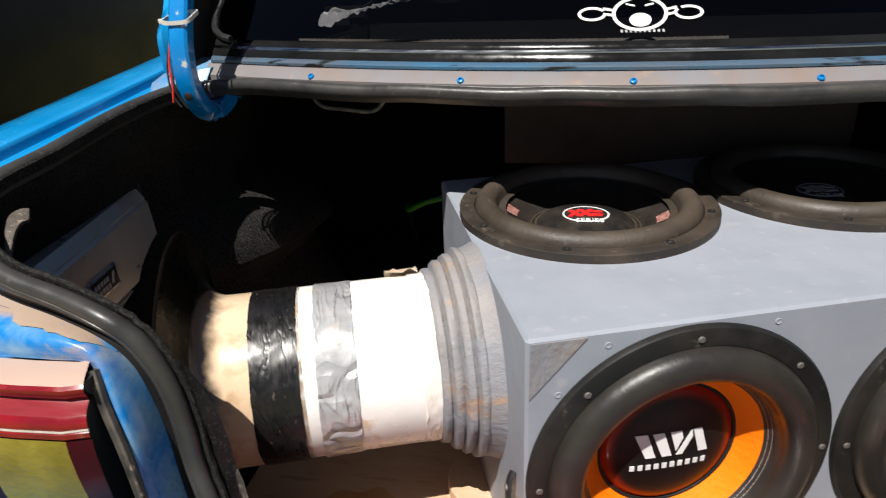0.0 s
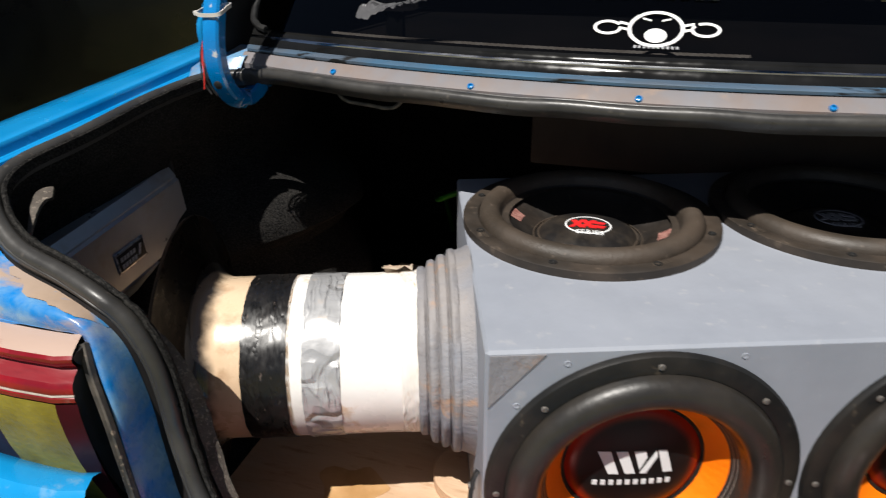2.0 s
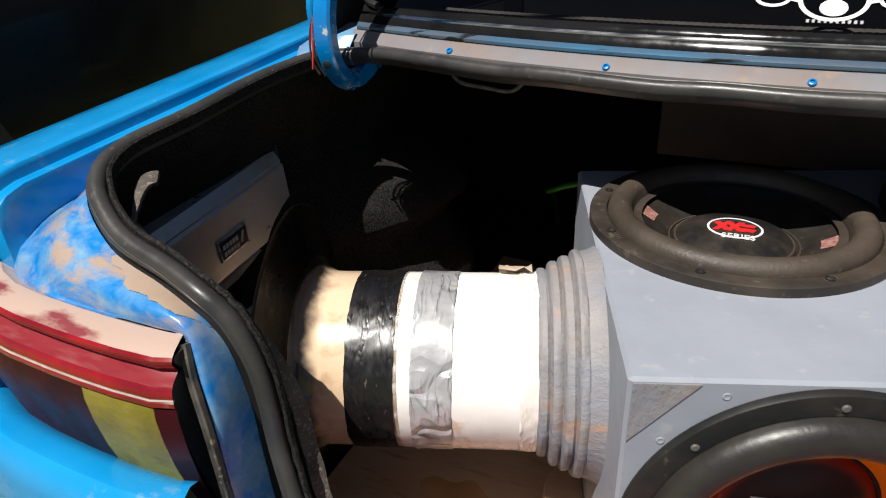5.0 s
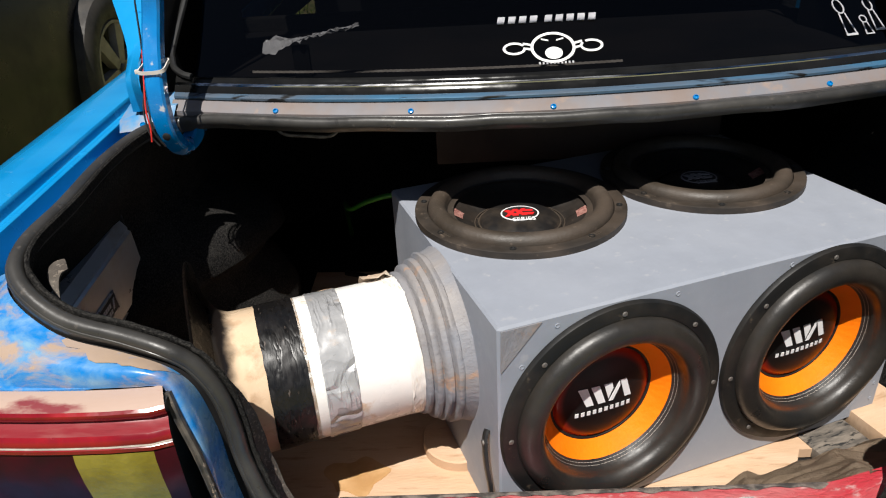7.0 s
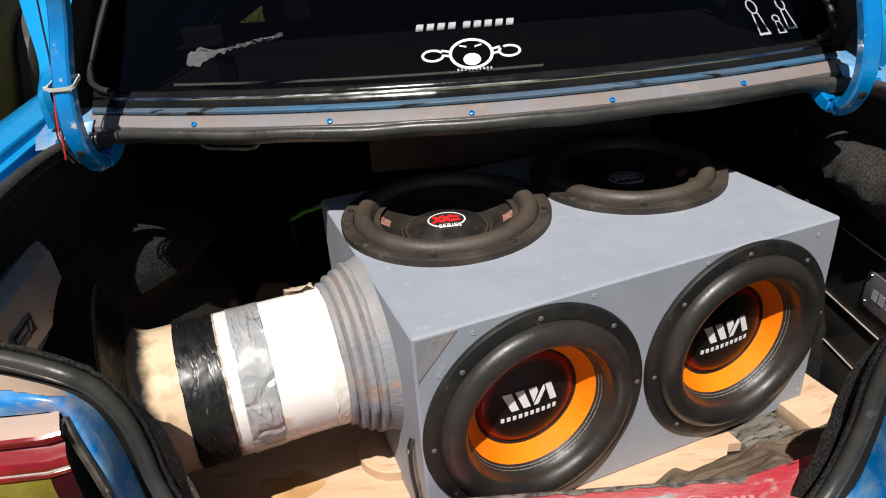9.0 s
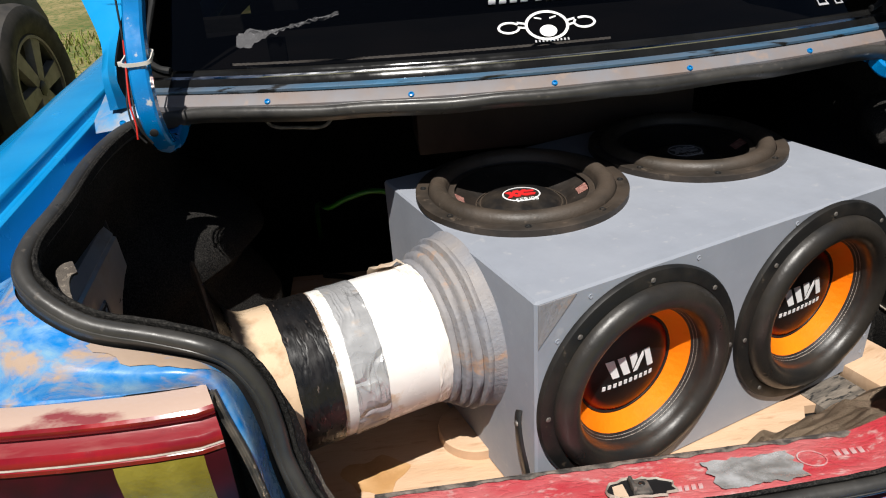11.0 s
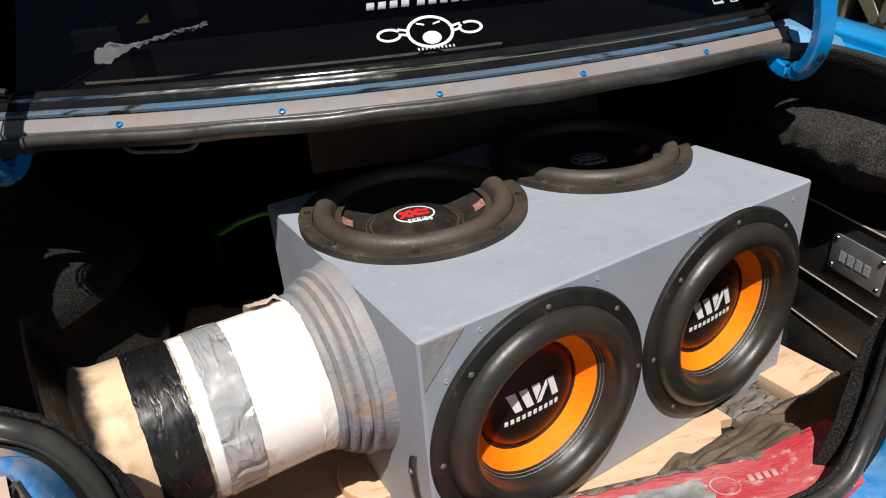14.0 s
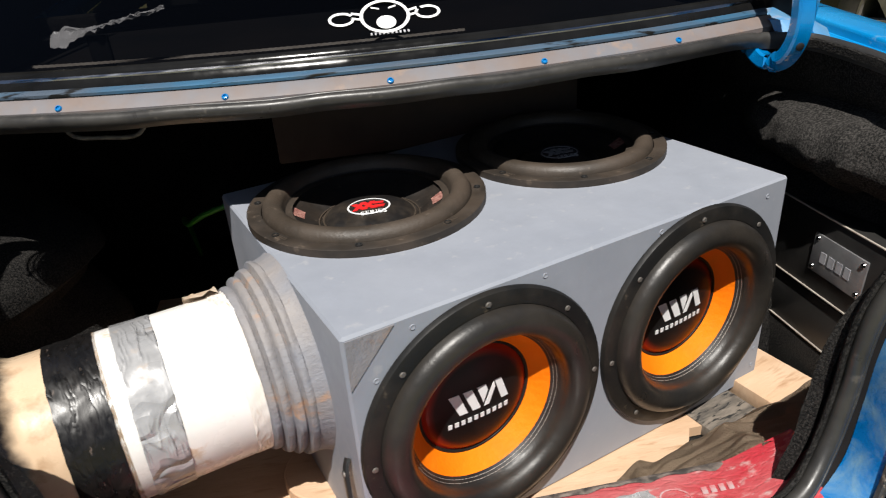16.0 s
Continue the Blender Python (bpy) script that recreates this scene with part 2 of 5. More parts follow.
M_red_tape = mat("red_wrapping", (0.47, 0.040, 0.055), 0.26, second=(0.50, 0.17, 0.17), scale=15, amount=0.40, sharp=0.4, third=(0.56, 0.44, 0.42), third_scale=60, third_amount=0.14, third_soft=0.09, bump=0.5, bump_scale=85, stretch=(0.7, 1.3, 1), crease=0.2, crease_scale=34, coat=0.3)
M_foil = mat("silver_wrapping", (0.66, 0.66, 0.67), 0.22, metal=0.5, second=(0.38, 0.37, 0.36), scale=22, amount=0.4, bump=0.4, bump_scale=70)
M_cloth = mat("brown_felt", (0.22, 0.165, 0.115), 0.95, second=(0.26, 0.195, 0.14), scale=14, amount=0.5, third=(0.09, 0.065, 0.045), third_scale=120, third_amount=0.1, bump=0.8, bump_scale=260, spec=0.1)
M_wire_red = mat("red_wire", (0.6, 0.03, 0.02), 0.4, second=(0.5, 0.03, 0.02), scale=30)
M_wire_black = mat("black_wire", (0.012, 0.012, 0.012), 0.4, second=(0.02, 0.02, 0.02), scale=30)
M_green = mat("green_cable", (0.045, 0.28, 0.015), 0.4, second=(0.04, 0.24, 0.02), scale=20)
M_tie = mat("white_cable_tie", (0.62, 0.60, 0.56), 0.45, second=(0.5, 0.47, 0.42), scale=30)
M_grass = mat("sunlit_grass_blades", (0.09, 0.16, 0.02), 0.7, second=(0.20, 0.21, 0.05), scale=5, amount=0.5, third=(0.3, 0.26, 0.1), third_scale=60, third_amount=0.2, spec=0.2)
M_soil = mat("dry_grass_soil", (0.12, 0.12, 0.03), 0.95, second=(0.24, 0.19, 0.08), scale=1.3, amount=0.5, third=(0.05, 0.09, 0.015), third_scale=14, third_amount=0.5, bump=1.0, bump_scale=30)
M_car_dark = mat("dark_car_paint", (0.006, 0.006, 0.007), 0.35, second=(0.009, 0.008, 0.008), scale=2, coat=0.1, spec=0.2)
M_tyre = mat("tyre_rubber", (0.02, 0.019, 0.018), 0.7, second=(0.04, 0.035, 0.03), scale=9, bump=0.3)


def glass_mat():
    """Dark film behind a clear pane: little light passes, and the pane mirrors."""
    m = bpy.data.materials.new("tinted_glass")
    m.use_nodes = True
    n, l = m.node_tree.nodes, m.node_tree.links
    n.remove(n["Principled BSDF"])
    clear, gloss, mix, fres = (n.new("ShaderNodeBsdf" + k) if k in ("Transparent", "Glossy") else n.new("ShaderNode" + k) for k in ("Transparent", "Glossy", "MixShader", "Fresnel"))
    clear.inputs["Color"].default_value = (0.11, 0.11, 0.115, 1)
    gloss.inputs["Roughness"].default_value = 0.015
    fres.inputs["IOR"].default_value = 1.36
    l.new(fres.outputs[0], mix.inputs[0])
    l.new(clear.outputs[0], mix.inputs[1])
    l.new(gloss.outputs[0], mix.inputs[2])
    l.new(mix.outputs[0], n["Material Output"].inputs["Surface"])
    return m


M_glass = glass_mat()


def cap_mat():
    """The cap's colour: black in the middle, red toward its rim."""
    m = mat("black_red_cap", (0.007, 0.006, 0.006), 0.4, spec=0.3)
    n, l = m.node_tree.nodes, m.node_tree.links
    b = n["Principled BSDF"]
    old = b.inputs["Base Color"].links[0].from_socket
    tc = n.new("ShaderNodeTexCoord")
    ln = n.new("ShaderNodeVectorMath")
    ln.operation = "LENGTH"
    mul = n.new("ShaderNodeVectorMath")
    mul.operation = "MULTIPLY"
    mul.inputs[1].default_value = (1, 1, 0)
    l.new(tc.outputs["Object"], mul.inputs[0])
    l.new(mul.outputs[0], ln.inputs[0])
    r = n.new("ShaderNodeMapRange")
    r.interpolation_type = "SMOOTHSTEP"
    r.inputs["From Min"].default_value, r.inputs["From Max"].default_value = 0.056, 0.071
    l.new(ln.outputs["Value"], r.inputs["Value"])
    x = n.new("ShaderNodeMix")
    x.data_type = "RGBA"
    l.new(r.outputs["Result"], x.inputs["Factor"])
    l.new(old, x.inputs[6])
    x.inputs[7].default_value = (0.34, 0.016, 0.003, 1)
    l.new(x.outputs[2], b.inputs["Base Color"])
    return m


M_cap_red = cap_mat()


def neck_mat():
    """Heated plastic, brown at the pipe and sooty towards the flare."""
    m = mat("scorched_neck", (0.60, 0.42, 0.27), 0.3, second=(0.66, 0.50, 0.34), scale=9, amount=0.5, sharp=0.3, third=(0.42, 0.27, 0.16), third_scale=24, third_amount=0.2, third_soft=0.08, coat=0.3, bump=0.12)
    n, l = m.node_tree.nodes, m.node_tree.links
    bs = n["Principled BSDF"]
    old = bs.inputs["Base Color"].links[0].from_socket
    tc = n.new("ShaderNodeTexCoord")
    sep = n.new("ShaderNodeSeparateXYZ")
    l.new(tc.outputs["Object"], sep.inputs[0])
    ns = n.new("ShaderNodeTexNoise")
    ns.inputs["Scale"].default_value, ns.inputs["Detail"].default_value = 40, 6
    l.new(tc.outputs["Object"], ns.inputs["Vector"])
    ma = n.new("ShaderNodeMath")
    ma.operation = "MULTIPLY_ADD"
    l.new(ns.outputs["Fac"], ma.inputs[0])
    ma.inputs[1].default_value = 0.022
    l.new(sep.outputs["Z"], ma.inputs[2])
    r = n.new("ShaderNodeMapRange")
    r.interpolation_type = "SMOOTHSTEP"
    r.inputs["From Min"].default_value, r.inputs["From Max"].default_value = 0.288, 0.304
    l.new(ma.outputs[0], r.inputs["Value"])
    x = n.new("ShaderNodeMix")
    x.data_type = "RGBA"
    l.new(r.outputs["Result"], x.inputs["Factor"])
    l.new(old, x.inputs[6])
    x.inputs[7].default_value = (0.013, 0.010, 0.009, 1)
    l.new(x.outputs[2], bs.inputs["Base Color"])
    return m


M_neck = neck_mat()


# ---- mesh helpers ----
def part(name, bm, material, parent=None, label="", smooth=True, place=None):
    """Links a bmesh as one mesh object, under a thing or a part."""
    bmesh.ops.recalc_face_normals(bm, faces=bm.faces)
    me = bpy.data.meshes.new(name)
    bm.to_mesh(me)
    bm.free()
    me.materials.append(material)
    if smooth:
        me.polygons.foreach_set("use_smooth", [True] * len(me.polygons))
        me.set_sharp_from_angle(angle=radians(38))
    ob = new(name, me)
    if parent is not None:
        ob.parent = parent
    if place is not None:
        ob.matrix_basis = place
    return tagged(ob, label)


def thing(name, m=None):
    ob = new(name)
    ob.empty_display_size = 0.05
    if m is not None:
        ob.matrix_basis = m
    return ob


def box(size, centre=(0, 0, 0), bevel=0.002, m=None, bm=None):
    bm = bm or bmesh.new()
    r = bmesh.ops.create_cube(bm, size=1.0, matrix=(m or Matrix()) @ Matrix.Translation(centre) @ Matrix.Diagonal((*size, 1)))
    if bevel:
        edges = list({e for v in r["verts"] for e in v.link_edges})
        bmesh.ops.bevel(bm, geom=edges, offset=bevel, segments=2, affect="EDGES", profile=0.6)
    return bm


def lathe(profile, seg=96, bm=None, wob=0.0):
    """Turns (r, h) points round the z axis. wob: small unevenness in metres."""
    bm = bm or bmesh.new()
    rings = []
    for r, h in profile:
        if r < 1e-5:
            rings.append([bm.verts.new((0, 0, h))])
            continue
        ring = []
        for k in range(seg):
            a = 2 * math.pi * k / seg
            d = wob * noise.noise((3 * math.cos(a), 3 * math.sin(a), h * 60)) if wob else 0
            ring.append(bm.verts.new(((r + d) * math.cos(a), (r + d) * math.sin(a), h)))
        rings.append(ring)
    for a, b in zip(rings, rings[1:]):
        for k in range(seg):
            j = (k + 1) % seg
            q = [a[k % len(a)], a[j % len(a)], b[j % len(b)], b[k % len(b)]]
            q = list(dict.fromkeys(q))
            if len(q) > 2:
                bm.faces.new(q)
    return bm


def loft(rows, closed=False, bm=None, caps=False):
    """A sheet through rows of points, each row of the same length."""
    bm = bm or bmesh.new()
    vs = [[bm.verts.new(p) for p in row] for row in rows]
    n = len(vs[0])
    for a, b in zip(vs, vs[1:]):
        for k in range(n if closed else n - 1):
            j = (k + 1) % n
            bm.faces.new((a[k], a[j], b[j], b[k]))
    if caps:
        bm.faces.new(vs[0])
        bm.faces.new(list(reversed(vs[-1])))
    return bm


def smooth_path(points, steps=8, closed=False):
    """A Catmull-Rom curve through points."""
    pts = [Vector(p) for p in points]
    n = len(pts)
    out = []
    for i in range(n if closed else n - 1):
        p0 = pts[(i - 1) % n] if closed or i else pts[0]
        p1, p2 = pts[i], pts[(i + 1) % n]
        p3 = pts[(i + 2) % n] if closed or i + 2 < n else pts[-1]
        for s in range(steps):
            t = s / steps
            out.append(0.5 * ((2 * p1) + (p2 - p0) * t + (2 * p0 - 5 * p1 + 4 * p2 - p3) * t * t + (3 * p1 - p0 - 3 * p2 + p3) * t ** 3))
    if not closed:
        out.append(pts[-1])
    return out


def sweep(path, profile, up=Vector((0, 0, 1)), closed=False, bm=None, caps=True):
    """Sweeps a closed (side, up) profile along a path. up: a vector, or a function of the index and place."""
    rows = []
    n = len(path)
    for i, p in enumerate(path):
        a, b = (path[(i - 1) % n], path[(i + 1) % n]) if closed else (path[max(i - 1, 0)], path[min(i + 1, n - 1)])
        t = (Vector(b) - Vector(a)).normalized()
        u = up(i, p) if callable(up) else up
        side = t.cross(u).normalized()
        u = side.cross(t).normalized()
        rows.append([Vector(p) + side * s + u * h for s, h in profile])
    if closed:
        rows.append(rows[0])
    bm = loft(rows, True, bm, caps and not closed)
    bmesh.ops.remove_doubles(bm, verts=bm.verts, dist=1e-6)
    return bm


def circle(r, n=10):
    return [(r * math.cos(2 * math.pi * k / n), r * math.sin(2 * math.pi * k / n)) for k in range(n)]


def tube(points, r, n=8, steps=6, bm=None):
    path = smooth_path(points, steps)
    d = (path[-1] - path[0]).normalized()
    up = Vector((0, 0, 1)) if abs(d.z) < 0.8 else Vector((0, 1, 0.1)).normalized()
    return sweep(path, circle(r, n), up, bm=bm)


def slab(outline, depth, m=None, bm=None):
    """A flat plate of that outline in the x, y plane, from z = 0 to depth."""
    bm = bm or bmesh.new()
    m = m or Matrix()
    lo = [bm.verts.new(m @ Vector((x, y, 0))) for x, y in outline]
    hi = [bm.verts.new(m @ Vector((x, y, depth))) for x, y in outline]
    bm.faces.new(list(reversed(lo)))
    bm.faces.new(hi)
    n = len(lo)
    for k in range(n):
        j = (k + 1) % n
        bm.faces.new((lo[k], lo[j], hi[j], hi[k]))
    return bm


def ring_plate(rx, ry, width, depth, m=None, seg=48, bm=None, start=0.0, turn=2 * math.pi, cx=0.0, cy=0.0):
    """A flat ring, or a part of one."""
    m = m or Matrix()
    rows = []
    whole = abs(turn - 2 * math.pi) < 1e-6
    for k in range(seg + 1):
        a = start + turn * k / seg
        c, s = math.cos(a), math.sin(a)
        rows.append([m @ Vector((cx + q * c + e * c, cy + w * s + e * s, z)) for q, w, e, z in ((rx, ry, 0, 0), (rx, ry, 0, depth), (rx, ry, -width, depth), (rx, ry, -width, 0))])
    bm = loft(rows, True, bm, caps=not whole)
    bmesh.ops.remove_doubles(bm, verts=bm.verts, dist=1e-6)
    return bm


def flip(points):
    return [Vector((-p[0], p[1], p[2])) for p in points]


# ---- the ground and what stands far off ----
GROUND = 0.15
bm = bmesh.new()
rows = []
for i in range(61):
    y = -30 + i * 1.0
    rows.append([(-30 + k * 1.0, y, GROUND + 0.03 * noise.noise((k * 0.9, y * 0.9, 0))) for k in range(61)])
rows[0] = [(x * 30, -900, GROUND) for x, y, z in rows[0]]
rows[-1] = [(x * 30, 900, GROUND) for x, y, z in rows[-1]]
for r in rows[1:-1]:
    r[0], r[-1] = (-900, r[0][1], GROUND), (900, r[-1][1], GROUND)
ground = part("ground", loft(rows, bm=bm), M_soil)
tagged(ground, "dry green and yellow grassy ground", "ground", kind="structure")

# ---- the blue car ----
car = thing("car")
tagged(car, "old blue sedan with worn paint and its boot open", "car")


def deck_y(x):
    return -0.044 + 0.29 * x * x


def fender_row(y):
    """One cross-section of the left rear wing, from the outside over the fin and the channel to the boot opening."""
    z = 0.065 * y
    e = max(0.0, (-0.40 - y) / 0.08)
    drop = 0.035 * e * e
    shape = [(-0.81, 0.30), (-0.825, 0.5), (-0.83, 0.7), (-0.825, 0.86), (-0.808, 0.925), (-0.788, 0.956), (-0.765, 0.971), (-0.742, 0.976), (-0.718, 0.978), (-0.700, 0.978),
             (-0.690, 0.9785), (-0.6845, 0.9775), (-0.6828, 0.9755), (-0.6822, 0.9725), (-0.6812, 0.9655), (-0.6806, 0.9638), (-0.6790, 0.9632), (-0.6735, 0.9645), (-0.6690, 0.9648), (-0.6668, 0.9635), (-0.6660, 0.9605), (-0.6650, 0.945), (-0.6640, 0.930), (-0.6615, 0.912), (-0.657, 0.903), (-0.650, 0.906), (-0.638, 0.922), (-0.622, 0.936), (-0.606, 0.946)]
    return [(x, y, h + (z - drop if h > 0.8 else 0)) for x, h in shape]


ys = [-0.455, -0.447, -0.44, -0.43, -0.42, -0.41, -0.40, -0.39, -0.38, -0.36] + [-0.34 + 0.03 * i for i in range(13)] + [0.05, 0.10, 0.2, 0.4, 0.7, 1.2]


def wing_rows():
    """The fin runs on to the tail; the inner step ends short of it and turns down beside the lamp."""
    out = []
    low = fender_row(-0.455)
    for lift, yy in ((0.70, -0.474), (0.80, -0.472), (0.88, -0.470), (0.93, -0.464)):
        out.append([(x, yy, min(z, lift)) if x < -0.686 else (x, -0.424, min(z, 0.70)) for x, y, z in low])
    for y in ys:
        r = fender_row(y)
        if y < -0.33:
            # Behind the opening the floor of the step narrows to nothing.
            f = min(1.0, (-0.33 - y) / 0.04)
            r = [(x + f * (min(x, -0.650) - x), yy, z + f * (min(z, 0.885) - z) if x > -0.651 else z) for x, yy, z in r]
        if y < -0.39:
            s = (-0.39 - y) / 0.065
            fall = 0.012 * s + 0.21 * max(0.0, s - 0.35) ** 2
            r = [(x, yy, z) if x < -0.686 else (x, max(yy, -0.424 - 0.002 * s), z - fall) for x, yy, z in r]
        if y > 0.02:
            r = [(x if x < -0.63 else x - 0.02 * min(1, (y - 0.02) / 0.1), yy, z) for x, yy, z in r]
        out.append(r)
    return out


for side in (1, -1):
    rows = [[(side * x, y, z) for x, y, z in r] for r in wing_rows()]
    wing = part("rear_wing", loft(rows), M_blue, car, "glossy blue wing with a channel beside the fin")
    # The shelf between the boot seal and the lamp, and the strip that runs down beside the lamp.
    inner = smooth_path([(-0.606, -0.25, 0.952), (-0.607, -0.335, 0.946), (-0.589, -0.385, 0.934), (-0.535, -0.415, 0.905), (-0.470, -0.427, 0.889), (-0.432, -0.437, 0.882), (-0.413, -0.435, 0.865), (-0.401, -0.433, 0.840), (-0.392, -0.432, 0.79), (-0.388, -0.433, 0.73), (-0.372, -0.442, 0.67), (-0.33, -0.454, 0.62)], 6)
    outer = smooth_path([(-0.658, -0.30, 0.910), (-0.662, -0.37, 0.902), (-0.655, -0.412, 0.886), (-0.590, -0.447, 0.872), (-0.51, -0.455, 0.869), (-0.455, -0.456, 0.869), (-0.422, -0.457, 0.867), (-0.406, -0.466, 0.837), (-0.393, -0.473, 0.79), (-0.384, -0.478, 0.72), (-0.373, -0.481, 0.64), (-0.335, -0.484, 0.56)], 6)
    rows = []
    for i, (a, b) in enumerate(zip(inner, outer)):
        row = []
        f = max(0.02, min(1.0, (26 - i) / 12)) * min(1.0, 0.6 + max(0.0, (i - 12) / 8))
        for k in range(9):
            t = k / 8
            p = a.lerp(b, t)
            swell = -0.010 + 0.020 * min(1.0, max(0.0, i - 5) / 14)
            row.append((side * p.x, p.y - 0.9 * max(0.0, swell) * math.sin(math.pi * t), p.z + swell * math.sin(math.pi * t)))
        for q, drop in ((0.014, 0.004), (0.028, 0.016), (0.040, 0.038)):
            row.append((side * (b.x - q * f), b.y - 0.004 * f, b.z - drop * f))
        row.append((side * (b.x - 0.042 * f), b.y + 0.004 * (i < 20), b.z - (0.12 if i < 20 else 0.04 * f)))
        rows.append(row)
    part("rear_corner_panel", loft(rows), M_blue_worn, car, "faded blue corner panel with bare dusty patches")
    # Bare primer rubbed through the paint beside the seal, with a ragged edge.
    patch = []
    for i in range(19, 37):
        a, b = inner[i], outer[i]
        reach = 0.36 * math.sin(math.pi * (i - 18.5) / 18) ** 0.7 + 0.14 * noise.noise((i * 0.45, 3, side)) + 0.10 * noise.noise((i * 1.7, 5, side))
        swell = -0.010 + 0.020 * min(1.0, max(0.0, i - 5) / 14)
        row = []
        for k in range(6):
            t = max(0.04, reach) * k / 5
            p = a.lerp(b, t)
            row.append((side * p.x, p.y - 0.9 * max(0.0, swell) * math.sin(math.pi * t) - 0.0006, p.z + swell * math.sin(math.pi * t) + 0.0009))
        patch.append(row)
    part("bare_patch", loft(patch), M_bare, car, "bare tan primer rubbed through the blue paint")
    # Inner flange from the seal down into the boot.
    rows = [[(side * p.x, p.y, p.z) for p in (a + Vector((0, 0, -0.004)), a + Vector((0.008, 0.010, -0.006)), a + Vector((0.010, 0.013, -0.014)))] for a in inner]
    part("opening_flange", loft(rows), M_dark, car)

# Rear panel, sill and bumper.
sill_path = [Vector((x, -0.398 - 0.004 * (1 - (x / 0.36) ** 2), 0.600 + 0.03 * max(0.0, abs(x) - 0.30) / 0.08)) for x in np.linspace(-0.30, 0.385, 31)]
prof = [(-0.046, -0.10), (-0.048, -0.006), (-0.044, 0.001), (-0.02, 0.006), (0.02, 0.015), (0.046, 0.022), (0.056, 0.020), (0.058, 0.0), (0.058, -0.10)]
sill = part("boot_sill", sweep(sill_path, prof), M_red_tape, car, "red wrapping stuck over the loading sill")
rows = []
for x in np.linspace(-0.42, 0.42, 15):
    rows.append([(x, -0.470, 0.615), (x, -0.485, 0.60), (x, -0.486, 0.55), (x, -0.478, 0.45), (x, -0.475, 0.3)])
part("rear_panel", loft(rows), M_blue_lip, car)
rows = []
for k in range(41):
    a = -1 + 2 * k / 40
    x = 0.80 * a
    y = -0.60 + 0.16 * abs(a) ** 6
    rows.append([(x, y + 0.095, 0.60), (x, y + 0.093, 0.632), (x, y + 0.05, 0.634), (x, y + 0.01, 0.622), (x, y, 0.60), (x, y + 0.005, 0.45), (x, y + 0.04, 0.36), (x, y + 0.12, 0.35)])
part("bumper", loft(rows), M_blue, car, "bright blue painted bumper")

# Tail lamps.
ledge_profile = [(-0.436, 0.860), (-0.449, 0.8660), (-0.453, 0.8695), (-0.459, 0.8698), (-0.474, 0.8672), (-0.4795, 0.8652)]
roll_profile = [(-0.4795, 0.8652), (-0.4822, 0.8630), (-0.4825, 0.8600), (-0.4800, 0.8560), (-0.4768, 0.8515)]
tread_profile = [(-0.4768, 0.8515), (-0.4785, 0.8495), (-0.4860, 0.8475), (-0.4900, 0.8455)]
band_profile = [(-0.4900, 0.8455), (-0.4925, 0.8430), (-0.4940, 0.8380), (-0.4936, 0.8352), (-0.4930, 0.8345), (-0.4950, 0.8330), (-0.4945, 0.8285), (-0.4920, 0.8260)]
lamp_low = [(-0.4920, 0.8260), (-0.4930, 0.815), (-0.4912, 0.79), (-0.4865, 0.76), (-0.4805, 0.735), (-0.470, 0.70), (-0.455, 0.670)]
yellow_low = [(y - 0.0006, z) for y, z in lamp_low]
plan = [(-0.424, 0.0), (-0.434, -0.004), (-0.47, -0.006), (-0.505, -0.006), (-0.54, -0.005), (-0.59, -0.002), (-0.635, 0.004), (-0.67, 0.016), (-0.70, 0.034), (-0.73, 0.062), (-0.755, 0.1), (-0.775, 0.15)]


def lamp_rows(profile, a, b, side, out=0.0):
    rows = []
    for i in range(a, b):
        x, dy = plan[i]
        j, k = max(i - 1, 0), min(i + 1, len(plan) - 1)
        n = Vector((plan[k][1] - plan[j][1], -(plan[k][0] - plan[j][0]), 0)).normalized()
        rows.append([(side * (x + n.x * (-(y + 0.462) + out) * -1), dy - 0.462 + n.y * (-(y + 0.462) + out) * -1, z) for y, z in profile])
    return rows


